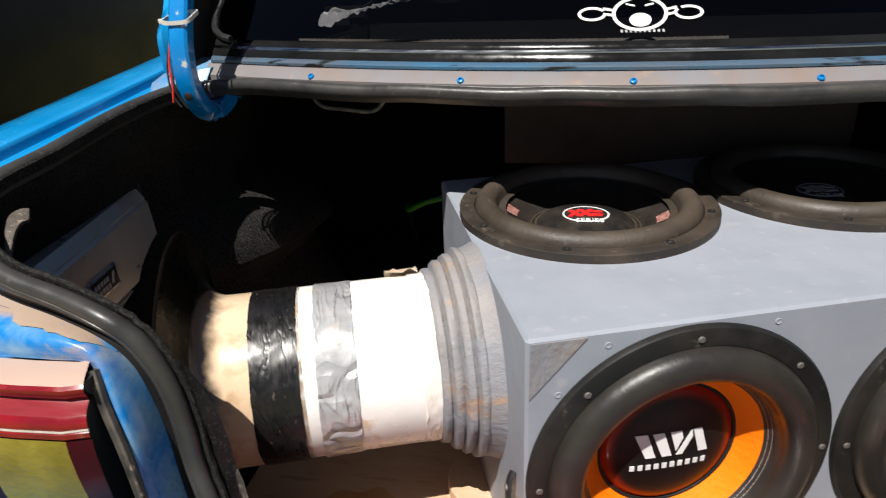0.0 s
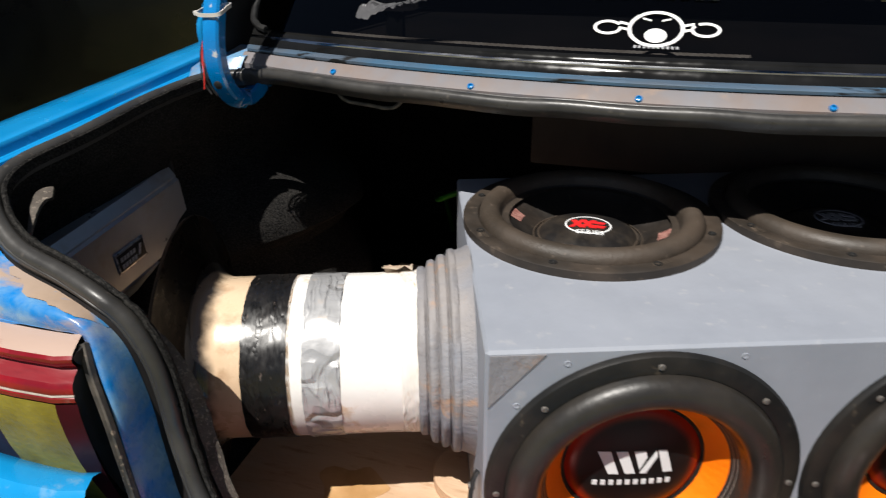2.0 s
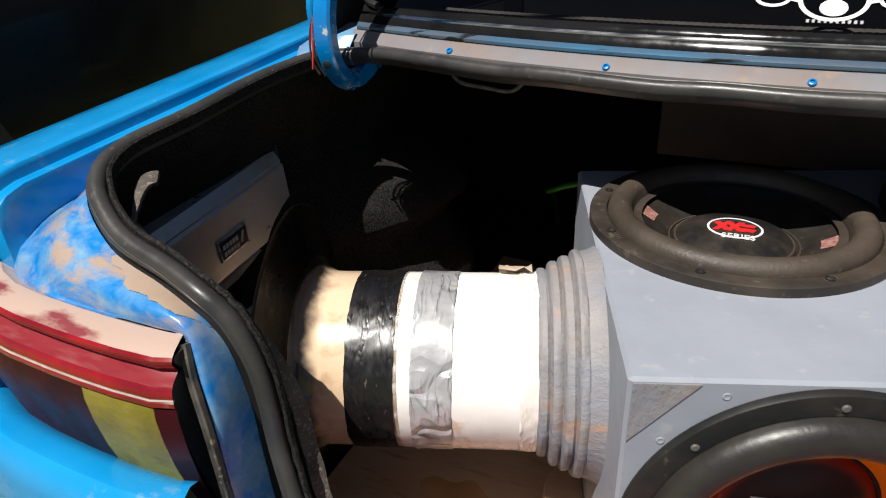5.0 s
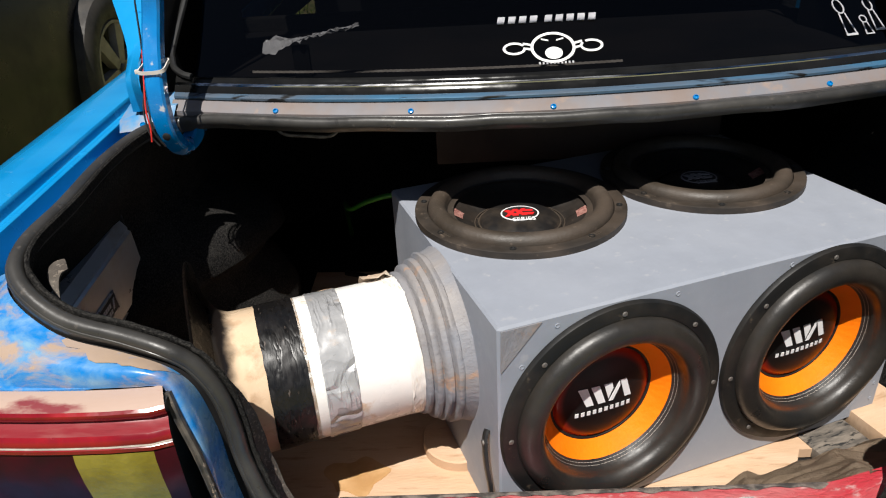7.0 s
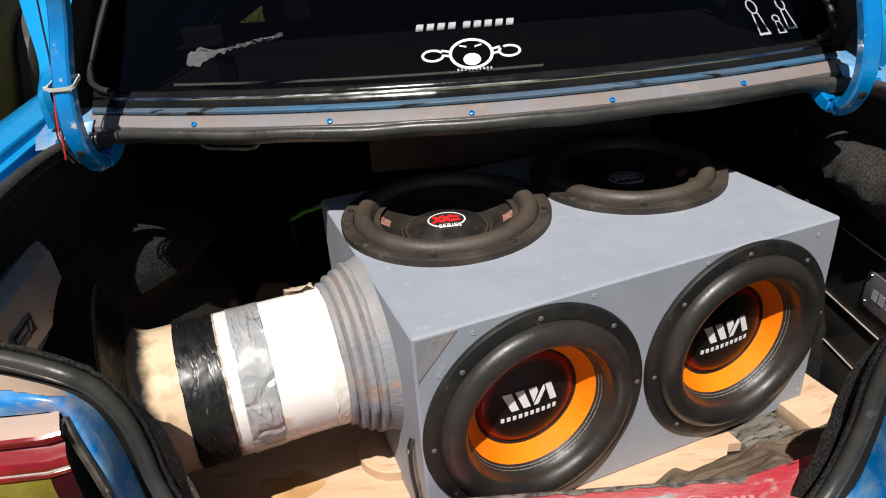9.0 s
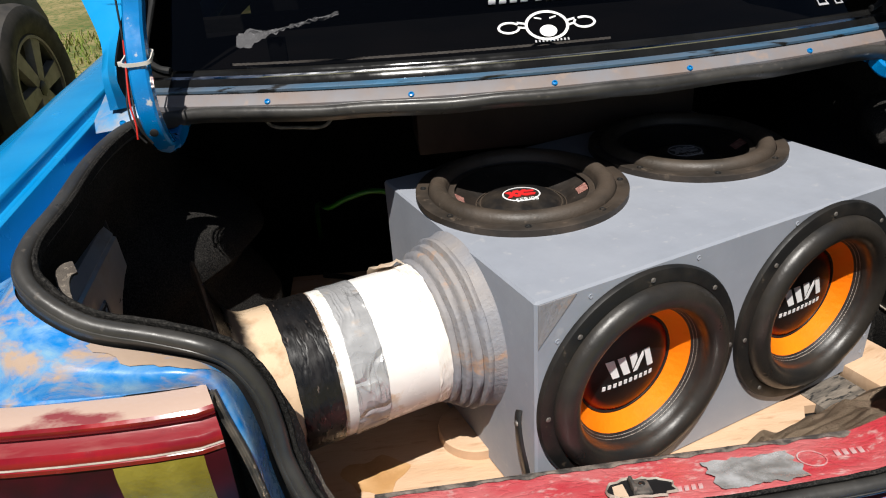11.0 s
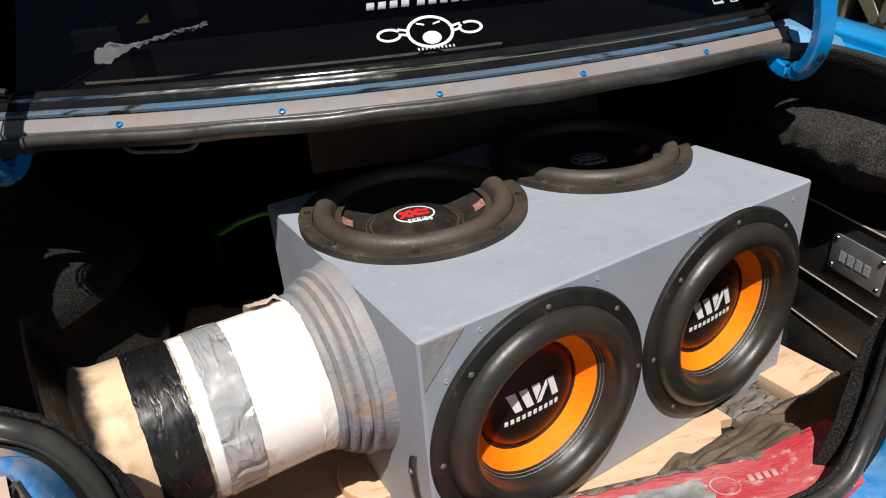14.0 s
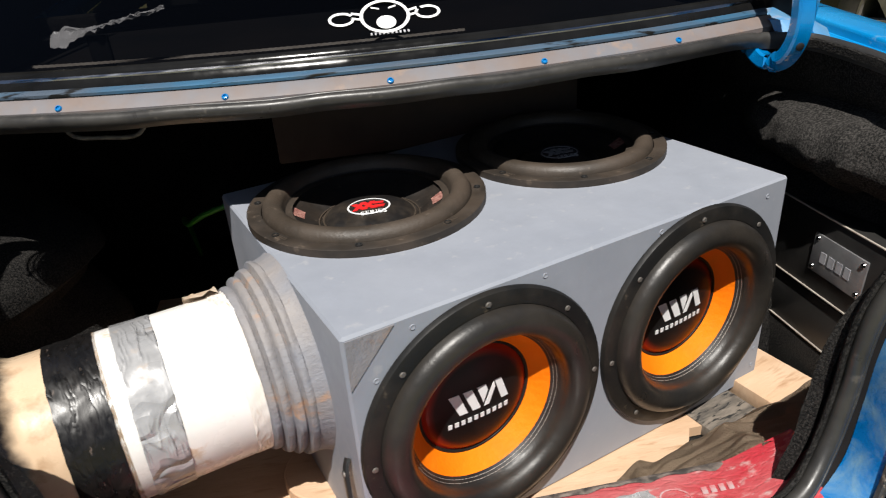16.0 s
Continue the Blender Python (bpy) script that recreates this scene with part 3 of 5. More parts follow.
for side in (1, -1):
    lamp = part("tail_lamp", loft(lamp_rows(ledge_profile, 0, 12, side)), M_lamp_dust, car, "red tail lamp with pale dust on its ledge", place=Matrix.Translation((side * 0.004, -0.001, 0.0)))
    part("lamp_roll", loft(lamp_rows(roll_profile, 0, 12, side)), M_lamp_red, lamp, "glossy red rolled edge")
    part("lamp_tread", loft(lamp_rows(tread_profile, 0, 12, side)), M_lamp_tread, lamp, "red step with a film of dust")
    part("red_lens", loft(lamp_rows(band_profile, 0, 12, side)), M_lamp_red, lamp, "bright red lens band")
    part("smoked_lens", loft(lamp_rows(lamp_low, 3, 12, side)), M_lamp_dark, lamp)
    part("yellow_lens", loft(lamp_rows(yellow_low, 1, 4, side, 0.0005)), M_lamp_yellow, lamp, "yellow indicator lens with fine ribs")
    part("lens_strip", loft(lamp_rows([(y - 0.001, z) for y, z in lamp_low], 0, 2, side)), M_lamp_dark, lamp)
    line = [Vector((r[0][0], r[0][1], r[0][2])) for r in lamp_rows([(-0.4934, 0.8345)], 0, 12, side)]
    part("white_line", sweep(line, circle(0.0013, 6)), M_edge, lamp)
    part("lamp_valance", loft(lamp_rows([(-0.474, 0.728), (-0.486, 0.742), (-0.500, 0.750), (-0.516, 0.750), (-0.527, 0.741), (-0.532, 0.72), (-0.534, 0.67), (-0.532, 0.60)], 0, 12, side)), M_blue, car, "bright blue panel under the tail lamp")
    strip_path = [Vector((side * x, y, z)) for x, y, z in smooth_path([(-0.421, -0.462, 0.866), (-0.413, -0.470, 0.84), (-0.401, -0.477, 0.80), (-0.392, -0.482, 0.75), (-0.385, -0.485, 0.69), (-0.378, -0.487, 0.64)], 5)]
    part("gap_strip", sweep(strip_path, [(-0.0035, -0.003), (-0.0035, 0.002), (-0.0020, 0.0032), (-0.0006, 0.001), (0.0006, 0.001), (0.0020, 0.0034), (0.0035, 0.002), (0.0035, -0.003)], Vector((0, -1, 0.2))), M_gap, lamp, "dusty grey rubber strip beside the lamp")
    cheek = [(-0.450, 0.866), (-0.4765, 0.8652), (-0.4795, 0.8630), (-0.4795, 0.8600), (-0.4770, 0.8560), (-0.4740, 0.8515), (-0.4755, 0.8495), (-0.4870, 0.8455), (-0.4910, 0.8380), (-0.4910, 0.8285), (-0.490, 0.815), (-0.488, 0.79), (-0.4835, 0.76), (-0.4775, 0.735), (-0.467, 0.70), (-0.450, 0.67)]
    bm = bmesh.new()
    vs = [[bm.verts.new((side * (x + 0.001), y, z)) for y, z in [(cy + 0.003, cz - 0.001) for cy, cz in cheek]] for x in (-0.424, -0.420)]
    bm.faces.new(vs[0])
    bm.faces.new(vs[1])
    for k in range(len(cheek)):
        bm.faces.new((vs[0][k - 1], vs[0][k], vs[1][k], vs[1][k - 1]))
    part("side_cheek", bm, M_black, lamp, smooth=False)

# Boot seal: one black rubber bead all round the opening.
half = [(-0.602, -0.136, 0.974), (-0.598, -0.239, 0.966), (-0.597, -0.330, 0.960), (-0.581, -0.378, 0.944), (-0.532, -0.407, 0.916), (-0.467, -0.419, 0.900), (-0.427, -0.428, 0.890), (-0.405, -0.427, 0.873), (-0.391, -0.426, 0.848), (-0.383, -0.425, 0.82), (-0.379, -0.425, 0.785), (-0.376, -0.426, 0.74), (-0.358, -0.436, 0.685), (-0.322, -0.456, 0.650), (-0.27, -0.468, 0.638), (-0.18, -0.470, 0.633), (-0.06, -0.471, 0.631)]
front = [(-0.02 - 0.06 * i, deck_y(-0.02 - 0.06 * i) - 0.013, 0.987 + 0.0012 * math.sin(i * 2.1)) for i in range(8)]
front += [(-0.50, 0.020, 0.986), (-0.550, 0.020, 0.982), (-0.583, -0.006, 0.982), (-0.597, -0.06, 0.979)]
left = front + half
ring = left + [(-x, y, z) for x, y, z in reversed(left)]
path = smooth_path(ring, 5, True)
centre = Vector((0, -0.2, 0.9))


def seal_up(i, p):
    if p.z < 0.95 and p.y < -0.3:
        low = Vector((0.55 * (-1 if p.x > 0 else 1) * (1 if p.z > 0.66 else 0.2), -0.75, 0.35 if p.z > 0.66 else 1.0)).normalized()
        k = min(1.0, (0.95 - p.z) / 0.09)
        return Vector((0, -0.15, 1)).lerp(low, k * k * (3 - 2 * k)).normalized()
    if p.y > -0.1 and abs(p.x) < 0.53:
        return Vector((0, -0.75, 0.66)).normalized()
    return Vector((0, -0.15, 1))


seal_prof = [(-0.0092, -0.011), (-0.0099, -0.0037), (-0.0095, 0.0018), (-0.0079, 0.0061), (-0.0053, 0.0086), (-0.0019, 0.0098), (0.0014, 0.0096), (0.0042, 0.0081), (0.0058, 0.0057), (0.0065, 0.0042), (0.0074, 0.0042), (0.0084, 0.0031), (0.0092, -0.0009), (0.0088, -0.011)]
seal = part("boot_seal", sweep(path, seal_prof, seal_up, closed=True), M_rubber, car, "black rubber weather seal with dusty scuffs")

lip_path = []
for k, p in enumerate(path):
    q = path[(k + 1) % len(path)]
    d = (q - p).normalized()
    side = d.cross(seal_up(k, p)).normalized()
    lip_path.append(p + side * 0.0125 - seal_up(k, p).normalized() * 0.004 + Vector((0.001, 0.001, 0.0012)) * noise.noise((k * 0.9, 0, 0)))
inside = sum(((a - centre).length for a in lip_path)) < sum(((a - centre).length for a in path))
if not inside:
    lip_path = [p + (p - a) for p, a in zip(path, lip_path)]
lip_path = [p for p in lip_path if p.y < -0.09 or abs(p.x) > 0.57]
part("seal_lip", sweep(lip_path, [(-0.003, -0.008), (-0.003, 0.002), (-0.001, 0.004), (0.0015, 0.003), (0.003, -0.002), (0.003, -0.008)], seal_up), M_carpet, seal, "rough cloth-covered clip edge of the seal")

# Deck between boot and rear window: strip with screws, chrome, rubber, glass.
def deck_sweep(profile, x0=-0.565, x1=0.565, n=41):
    rows = []
    for x in np.linspace(x0, x1, n):
        rows.append([(x, deck_y(x) + dy, z) for dy, z in profile])
    return loft(rows)


strip = part("screw_strip", deck_sweep([(0.010, 0.976), (-0.002, 0.984), (-0.0030, 0.9955), (0.0095, 1.0065), (0.0135, 1.008)]), M_primer, car, "bare dusty strip with blue traces")
# Added sheet that stops sun leaking between the strip and the seal.
part("deck_leak_stop", deck_sweep([(-0.014, 0.990), (-0.012, 0.979), (0.000, 0.976), (0.030, 0.980), (0.085, 0.982)], -0.6, 0.6), M_black, car)
part("dark_groove", deck_sweep([(0.0130, 1.008), (0.0130, 1.002), (0.0195, 1.002), (0.0195, 1.011)]), M_black, car)
part("trim_band", deck_sweep([(0.0190, 1.008), (0.0190, 1.0115), (0.0238, 1.0158), (0.0260, 1.016)]), M_trim, car, "pale scuffed moulding with blue traces")
part("window_rubber", deck_sweep([(0.0255, 1.012), (0.0262, 1.0180), (0.0330, 1.0250), (0.0345, 1.025)]), M_gasket, car)
part("chrome_strip", deck_sweep([(0.0340, 1.022), (0.0345, 1.0265), (0.0365, 1.0285), (0.0385, 1.0285)]), M_steel, car, "thin chrome moulding")
part("window_rubber", deck_sweep([(0.0380, 1.025), (0.0385, 1.029), (0.042, 1.034), (0.046, 1.0365), (0.050, 1.036)]), M_gasket, car)
for x in (-0.395, -0.197, 0.0, 0.197, 0.395):
    bm = lathe([(0.0, 0.0008), (0.0018, 0.0008), (0.0022, 0.0028), (0.0034, 0.0026), (0.0042, 0.0016), (0.0045, 0.0), (0.0045, -0.004)], 12)
    n = Vector((0.29 * 2 * x * 0.6, -0.67, 0.74)).normalized()
    p = Vector((x, deck_y(x) + 0.0005, 0.9988))
    screw = part("screw", bm, M_hinge, strip, place=Matrix.Translation(p) @ n.to_track_quat("Z", "Y").to_matrix().to_4x4())


def glass_point(x, s):
    """A place on the rear window, s metres up the slope from its lower edge."""
    c, k = 0.773, 0.634
    return Vector((x, deck_y(x) * 0.9 + 0.042 + c * s, 1.0365 + k * s))


rows = []
for i in range(12):
    s = 0.55 * i / 11
    w = 0.575 - 0.10 * s
    if i == 0:
        w = 0.545
    rows.append([glass_point(w * (-1 + 2 * k / 24), s) for k in range(25)])
window = part("rear_window", loft(rows), M_glass, car, "black tinted rear window with white stickers")
window.visible_shadow = False
for side in (1, -1):
    edge = smooth_path([glass_point(side * 0.535, 0.001), glass_point(side * 0.556, 0.008), glass_point(side * 0.572, 0.03), glass_point(side * 0.572, 0.1), glass_point(side * 0.53, 0.5)], 6)
    part("window_rubber", sweep(edge, circle(0.005, 8), Vector((0, -0.6, 0.8))), M_black, car)
    # Roof pillar beside the window.
    out = [(-0.616, 0.030, 1.000), (-0.610, 0.020, 1.050), (-0.612, 0.055, 1.090), (-0.658, 0.144, 1.165), (-0.710, 0.26, 1.26), (-0.735, 0.42, 1.38)]
    mid = [(-0.602, 0.024, 1.002), (-0.599, 0.014, 1.054), (-0.598, 0.052, 1.096), (-0.618, 0.134, 1.165), (-0.635, 0.27, 1.27), (-0.64, 0.44, 1.39)]
    inn = [(-0.588, 0.032, 1.002), (-0.592, 0.020, 1.052), (-0.586, 0.062, 1.100), (-0.580, 0.118, 1.145), (-0.575, 0.28, 1.26), (-0.55, 0.46, 1.40)]
    back = [(-0.630, 0.10, 1.000), (-0.632, 0.11, 1.050), (-0.640, 0.15, 1.090), (-0.680, 0.24, 1.165), (-0.732, 0.36, 1.25), (-0.755, 0.52, 1.36)]
    rows = [[(side * p[0], p[1], p[2]) for p in q] for q in zip(*(smooth_path(r, 5) for r in (back, out, mid, inn)))]
    # Added dark sheet that closes a daylight gap between pillar and cabin side.
    quarter = [[(side * p.x, p.y + 0.004, p.z - 0.004), (side * (p.x - 0.015), p.y + 0.03, 0.985)] for p in smooth_path(inn, 5)]
    part("cabin_gap_blocker", loft(quarter), M_dark, car)
    part("roof_pillar", loft(rows), M_blue, car, "blue roof pillar beside the rear window")
    bm = loft([[(side * x, y, z) for x, y, z in r] for r in ([(-0.64, 0.02, 0.972), (-0.612, 0.006, 0.978), (-0.592, 0.018, 0.984), (-0.560, 0.034, 0.986)], [(-0.645, 0.04, 0.985), (-0.61, 0.030, 0.995), (-0.585, 0.035, 1.002), (-0.555, 0.045, 1.004)], [(-0.66, 0.16, 1.0), (-0.61, 0.10, 1.01), (-0.57, 0.10, 1.01), (-0.55, 0.10, 1.005)])])
    corner = part("deck_corner", bm, M_pale_worn, car, "pale worn paint at the deck corner")
    part("screw", lathe([(0.0, 0.0008), (0.0018, 0.0008), (0.0022, 0.0028), (0.0034, 0.0026), (0.0042, 0.0016), (0.0045, 0.0), (0.0045, -0.004)], 12), M_hinge, corner, place=Matrix.Translation((side * -0.596, 0.008, 0.9865)) @ Vector((0, -0.3, 0.95)).to_track_quat("Z", "Y").to_matrix().to_4x4())

part("deck_bracket", tube([(-0.412, 0.035, 0.985), (-0.406, 0.035, 0.962), (-0.393, 0.035, 0.952), (-0.365, 0.035, 0.949), (-0.336, 0.035, 0.946), (-0.318, 0.035, 0.952), (-0.300, 0.035, 0.978)], 0.0028, 8), M_bolt, car, "bent rusty bracket under the deck")

# Roof and parcel shelf close the cabin behind the glass.
part("roof", box((1.16, 1.6, 0.03), (0, 1.25, 1.40), 0.01), M_blue, car)
# The shelf is made wider and longer to keep sun off the seat back.
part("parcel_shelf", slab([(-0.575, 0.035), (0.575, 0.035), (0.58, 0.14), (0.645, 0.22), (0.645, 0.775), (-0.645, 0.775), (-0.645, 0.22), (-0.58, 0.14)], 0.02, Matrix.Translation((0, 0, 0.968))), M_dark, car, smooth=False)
# Unseen dark walls, added so the cabin stays black behind the glass.
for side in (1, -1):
    part("cabin_side_blocker", box((0.03, 1.7, 0.5), (side * 0.69, 1.2, 1.16), 0.004), M_dark, car)
part("cabin_front_blocker", box((1.4, 0.03, 1.2), (0, 2.0, 0.95), 0.004), M_dark, car)

rows = [[(x, deck_y(x) * 0.9 + 0.115, 1.026 + 0.0006 * s), (x, deck_y(x) * 0.9 + 0.118, 1.029 + 0.0006 * s), (x, deck_y(x) * 0.9 + 0.122, 1.026)] for x, s in ((-0.46 + 0.004 * k, k % 2) for k in range(146))]
part("shelf_edge", loft(rows), M_edge, car, "pale ribbed edge of the parcel shelf")

# Stickers on the glass: plain white shapes.
def on_glass(x, s):
    n = Vector((0.29 * 2 * x * 0.55, -0.634, 0.773)).normalized()
    p = glass_point(x, s) + n * 0.0012
    right = Vector((1, 0.29 * 2 * x * 0.9, 0)).normalized()
    up = n.cross(right).normalized()
    return Matrix(((right.x, up.x, n.x, p.x), (right.y, up.y, n.y, p.y), (right.z, up.z, n.z, p.z), (0, 0, 0, 1)))


def disc(rx, ry, m, cx=0.0, cy=0.0, depth=0.0006, bm=None, n=32):
    return slab([(cx + rx * math.cos(2 * math.pi * k / n), cy + ry * math.sin(2 * math.pi * k / n)) for k in range(n)], depth, m, bm)


M0 = on_glass(0.008, 0.040)
bm = ring_plate(0.032, 0.027, 0.0042, 0.0006, M0)
disc(0.0125, 0.0105, M0, 0.0005, -0.010, bm=bm)
for s in (-1, 1):
    ring_plate(0.0165, 0.011, 0.0036, 0.0006, M0, bm=bm, cx=s * 0.055, cy=0.0005, start=0.5 if s < 0 else math.pi + 0.5 - 1.1, turn=2 * math.pi - 0.4 if s < 0 else 2 * math.pi - 0.4)
    slab([(s * 0.031, 0.004), (s * 0.042, 0.007), (s * 0.042, 0.0105), (s * 0.031, 0.0075)], 0.0006, M0, bm)
    slab([(s * 0.031, -0.004), (s * 0.042, -0.001), (s * 0.042, 0.0022), (s * 0.031, -0.0005)], 0.0006, M0, bm)
    slab([(s * 0.006, 0.011), (s * 0.016, 0.014), (s * 0.016, 0.0165), (s * 0.006, 0.0135)], 0.0006, M0, bm)
part("round_sticker", bm, M_white, window, "white ring sticker with a dot and two side loops", smooth=False)
for word in ((0, 1, 2, 3), (5, 6, 7, 8, 9)):
    bm = bmesh.new()
    for k in word:
        x0 = -0.0835 + 0.0158 * k + (0.006 if k < 4 else -0.004)
        slab([(x0, 0.046), (x0 + 0.0105, 0.046), (x0 + 0.013, 0.0585), (x0 + 0.0025, 0.0585)], 0.0006, M0, bm)
    part("sticker_word", bm, M_silver_print, window, "row of slanted silver bars", smooth=False)
bm = bmesh.new()
for k in range(10):
    slab([(-0.022 + 0.0052 * k, -0.029), (-0.0195 + 0.0052 * k, -0.029), (-0.0195 + 0.0052 * k, -0.025), (-0.022 + 0.0052 * k, -0.025)], 0.0006, M0, bm)
part("sticker_small_letters", bm, M_silver_print, window, "row of small silver bars", smooth=False)
M1 = on_glass(0.470, 0.042)
bm = bmesh.new()
for cx, cy, h, w in ((-0.024, 0.022, 0.050, 0.016), (0.006, 0.000, 0.026, 0.012), (0.026, 0.022, 0.045, 0.014)):
    ring_plate(w * 0.55, h * 0.28, 0.0022, 0.0006, M1, 20, bm, cx=cx, cy=cy + h * 0.2)
    for q in (-1, 1):
        slab([(cx + q * w * 0.3 - 0.001, cy + h * -0.05), (cx + q * w * 0.3 + 0.001, cy + h * -0.05), (cx + q * w * 0.5 + 0.001, cy - h * 0.8), (cx + q * w * 0.5 - 0.001, cy - h * 0.8)], 0.0006, M1, bm)
    slab([(cx - w * 0.6, cy - h * 0.88), (cx + w * 0.6, cy - h * 0.88), (cx + w * 0.6, cy - h * 0.8), (cx - w * 0.6, cy - h * 0.8)], 0.0006, M1, bm)
part("corner_sticker", bm, M_silver_print, window, "white outline sticker in the window corner", smooth=False)

# Hinge arms of the boot lid, and the lid itself, raised out of view.
for side in (1, -1):
    pts = [(-0.526, 0.046, 0.978), (-0.531, 0.026, 0.962), (-0.535, 0.000, 0.956), (-0.538, -0.028, 0.968), (-0.540, -0.044, 1.00), (-0.541, -0.043, 1.04), (-0.541, -0.030, 1.08), (-0.541, -0.012, 1.115), (-0.537, 0.000, 1.15), (-0.530, 0.000, 1.19), (-0.525, -0.015, 1.26), (-0.52, -0.05, 1.34), (-0.52, -0.08, 1.42)]
    pts = pts if side == 1 else flip(pts)
    path = smooth_path(pts, 6)
    w, h = 0.0125, 0.010
    prof = [(-w, -h + 0.003), (-w, h - 0.003), (-w + 0.003, h), (w - 0.003, h), (w, h - 0.003), (w, -h + 0.003), (w - 0.003, -h), (-w + 0.003, -h)]
    arm = part("hinge_arm", sweep(path, prof, lambda i, p: Vector((0, -1, 0.35)) if p.z > 0.97 or p.y < 0 else Vector((0, -0.6, -0.8))), M_hinge, car, "chipped blue hinge arm of the boot lid")
    bm = lathe([(0.0, 0.001), (0.004, 0.001), (0.0055, 0.0), (0.0055, -0.002)], 12)
    part("hole", bm, M_black, arm, place=Matrix.Translation((-side * 0.539, -0.0525, 0.985)) @ Vector((0, -0.95, -0.2)).to_track_quat("Z", "Y").to_matrix().to_4x4())
    if side == 1:
        tie = smooth_path([(-0.558, -0.046, 1.074), (-0.541, -0.047, 1.073), (-0.5245, -0.046, 1.075), (-0.5235, -0.030, 1.080), (-0.5255, -0.017, 1.083), (-0.541, -0.015, 1.083), (-0.557, -0.017, 1.082), (-0.5585, -0.030, 1.078)], 6, True)
        part("cable_tie", sweep(tie, [(-0.0008, -0.0024), (-0.0008, 0.0024), (0.0008, 0.0024), (0.0008, -0.0024)], closed=True), M_tie, arm, "white cable tie")
        part("tie_head", box((0.006, 0.005, 0.006), (-0.560, -0.044, 1.075), 0.001), M_tie, arm)
        part("red_wire", tube([(-0.557, -0.020, 1.10), (-0.560, -0.026, 1.07), (-0.562, -0.034, 1.045), (-0.563, -0.042, 1.02), (-0.560, -0.048, 0.998), (-0.562, -0.050, 0.978)], 0.0013, 6), M_wire_red, arm)
        part("black_wire", tube([(-0.552, -0.006, 1.20), (-0.556, -0.010, 1.15), (-0.558, -0.018, 1.10), (-0.563, -0.030, 1.05), (-0.567, -0.040, 1.02), (-0.563, -0.048, 0.99), (-0.552, -0.050, 0.972)], 0.0014, 6), M_wire_black, arm)
        part("black_wire", tube([(-0.556, -0.024, 1.07), (-0.559, -0.038, 1.03), (-0.556, -0.050, 0.995), (-0.545, -0.048, 0.970)], 0.0016, 6), M_wire_black, arm)
rows = []
for i in range(9):
    t = i / 8
    rows.append([(x, -0.05 - 0.26 * t - 0.02 * (x / 0.6) ** 2, 1.42 + 0.50 * t + 0.02 * (x / 0.6) ** 2) for x in np.linspace(-0.65, 0.65, 13)])
lid = loft(rows)
bmesh.ops.solidify(lid, geom=lid.faces[:], thickness=0.03)
lid = part("boot_lid", lid, M_hinge, car, "raised blue boot lid")
# Unseen black sheet under the lid, added so the window mirrors something dark.
rows = [[(x * 0.93, y - 0.05, z - 0.03) for x, y, z in ((x, -0.05 - 0.26 * t, 1.42 + 0.50 * t) for x in np.linspace(-0.58, 0.58, 9))] for t in (0.0, 0.5, 1.0)]
part("lid_dark_sheet", loft(rows), M_carpet, lid, "unseen black sheet added to darken the window's reflection")

# Boot interior: carpeted walls, floor pan, back of the seat.
rows = []
for y in list(np.linspace(-0.355, 0.0, 13)) + list(np.linspace(0.015, 0.45, 30)) + [0.6, 0.72]:
    a = math.exp(-((y - 0.22) / (0.275 if y < 0.22 else 0.19)) ** 2)
    w = lambda z: 0.006 * noise.noise((y * 9, z * 9, 2))
    bulge = ((min(0.979, 0.978 + 0.065 * y), -0.594, 0.0), (0.940 + 0.03 * y, -0.596, 0.004), (0.90, -0.622, 0.02), (0.86, -0.648, 0.04), (0.825, -0.66, 0.065), (0.80, -0.66, 0.105), (0.775, -0.66, 0.145), (0.75, -0.66, 0.172), (0.73, -0.66, 0.180), (0.716, -0.66, 0.182), (0.704, -0.66, 0.166), (0.690, -0.66, 0.142), (0.67, -0.66, 0.138), (0.645, -0.66, 0.152), (0.61, -0.655, 0.172), (0.58, -0.65, 0.182), (0.53, -0.64, 0.175), (0.47, -0.63, 0.175))
    rows.append([(x + k * a + (w(z) if z < 0.93 else 0), y, z) for z, x, k in bulge])
for side in (1, -1):
    r2 = [[(side * x, y, z) for x, y, z in r] for r in rows]
    part("side_lining", loft(r2), M_carpet, car, "black carpet lining over the wheel arch")
part("seat_back", box((1.4, 0.04, 0.6), (0, 0.74, 0.72), 0.01), M_carpet, car)
part("boot_floor_pan", box((1.36, 1.26, 0.02), (0, 0.15, 0.475), 0.004), M_carpet, car)
part("rear_inner_panel", box((0.80, 0.02, 0.11), (0, -0.374, 0.53), 0.003), M_black, car)
for side in (1, -1):
    edge = smooth_path([(-0.575, -0.368, 0.91), (-0.52, -0.394, 0.890), (-0.466, -0.404, 0.878), (-0.420, -0.412, 0.866), (-0.392, -0.410, 0.838), (-0.374, -0.408, 0.79), (-0.366, -0.408, 0.73), (-0.345, -0.418, 0.66), (-0.32, -0.415, 0.56)], 5)
    rows = []
    for k, p in enumerate(edge):
        u = k / (len(edge) - 1)
        w = 0.004 * noise.noise((u * 14, 0, 3))
        rows.append([(side * (p.x + w), p.y, p.z), (side * (p.x + 0.010 + w), p.y + 0.012, p.z - 0.012), (side * (p.x + 0.006 - 0.05 * u), p.y + 0.03, p.z - 0.05), (side * (p.x - 0.06), p.y + 0.035, max(0.49, p.z - 0.25))])
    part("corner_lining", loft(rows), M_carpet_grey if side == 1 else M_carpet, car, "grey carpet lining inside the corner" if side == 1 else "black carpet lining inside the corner")

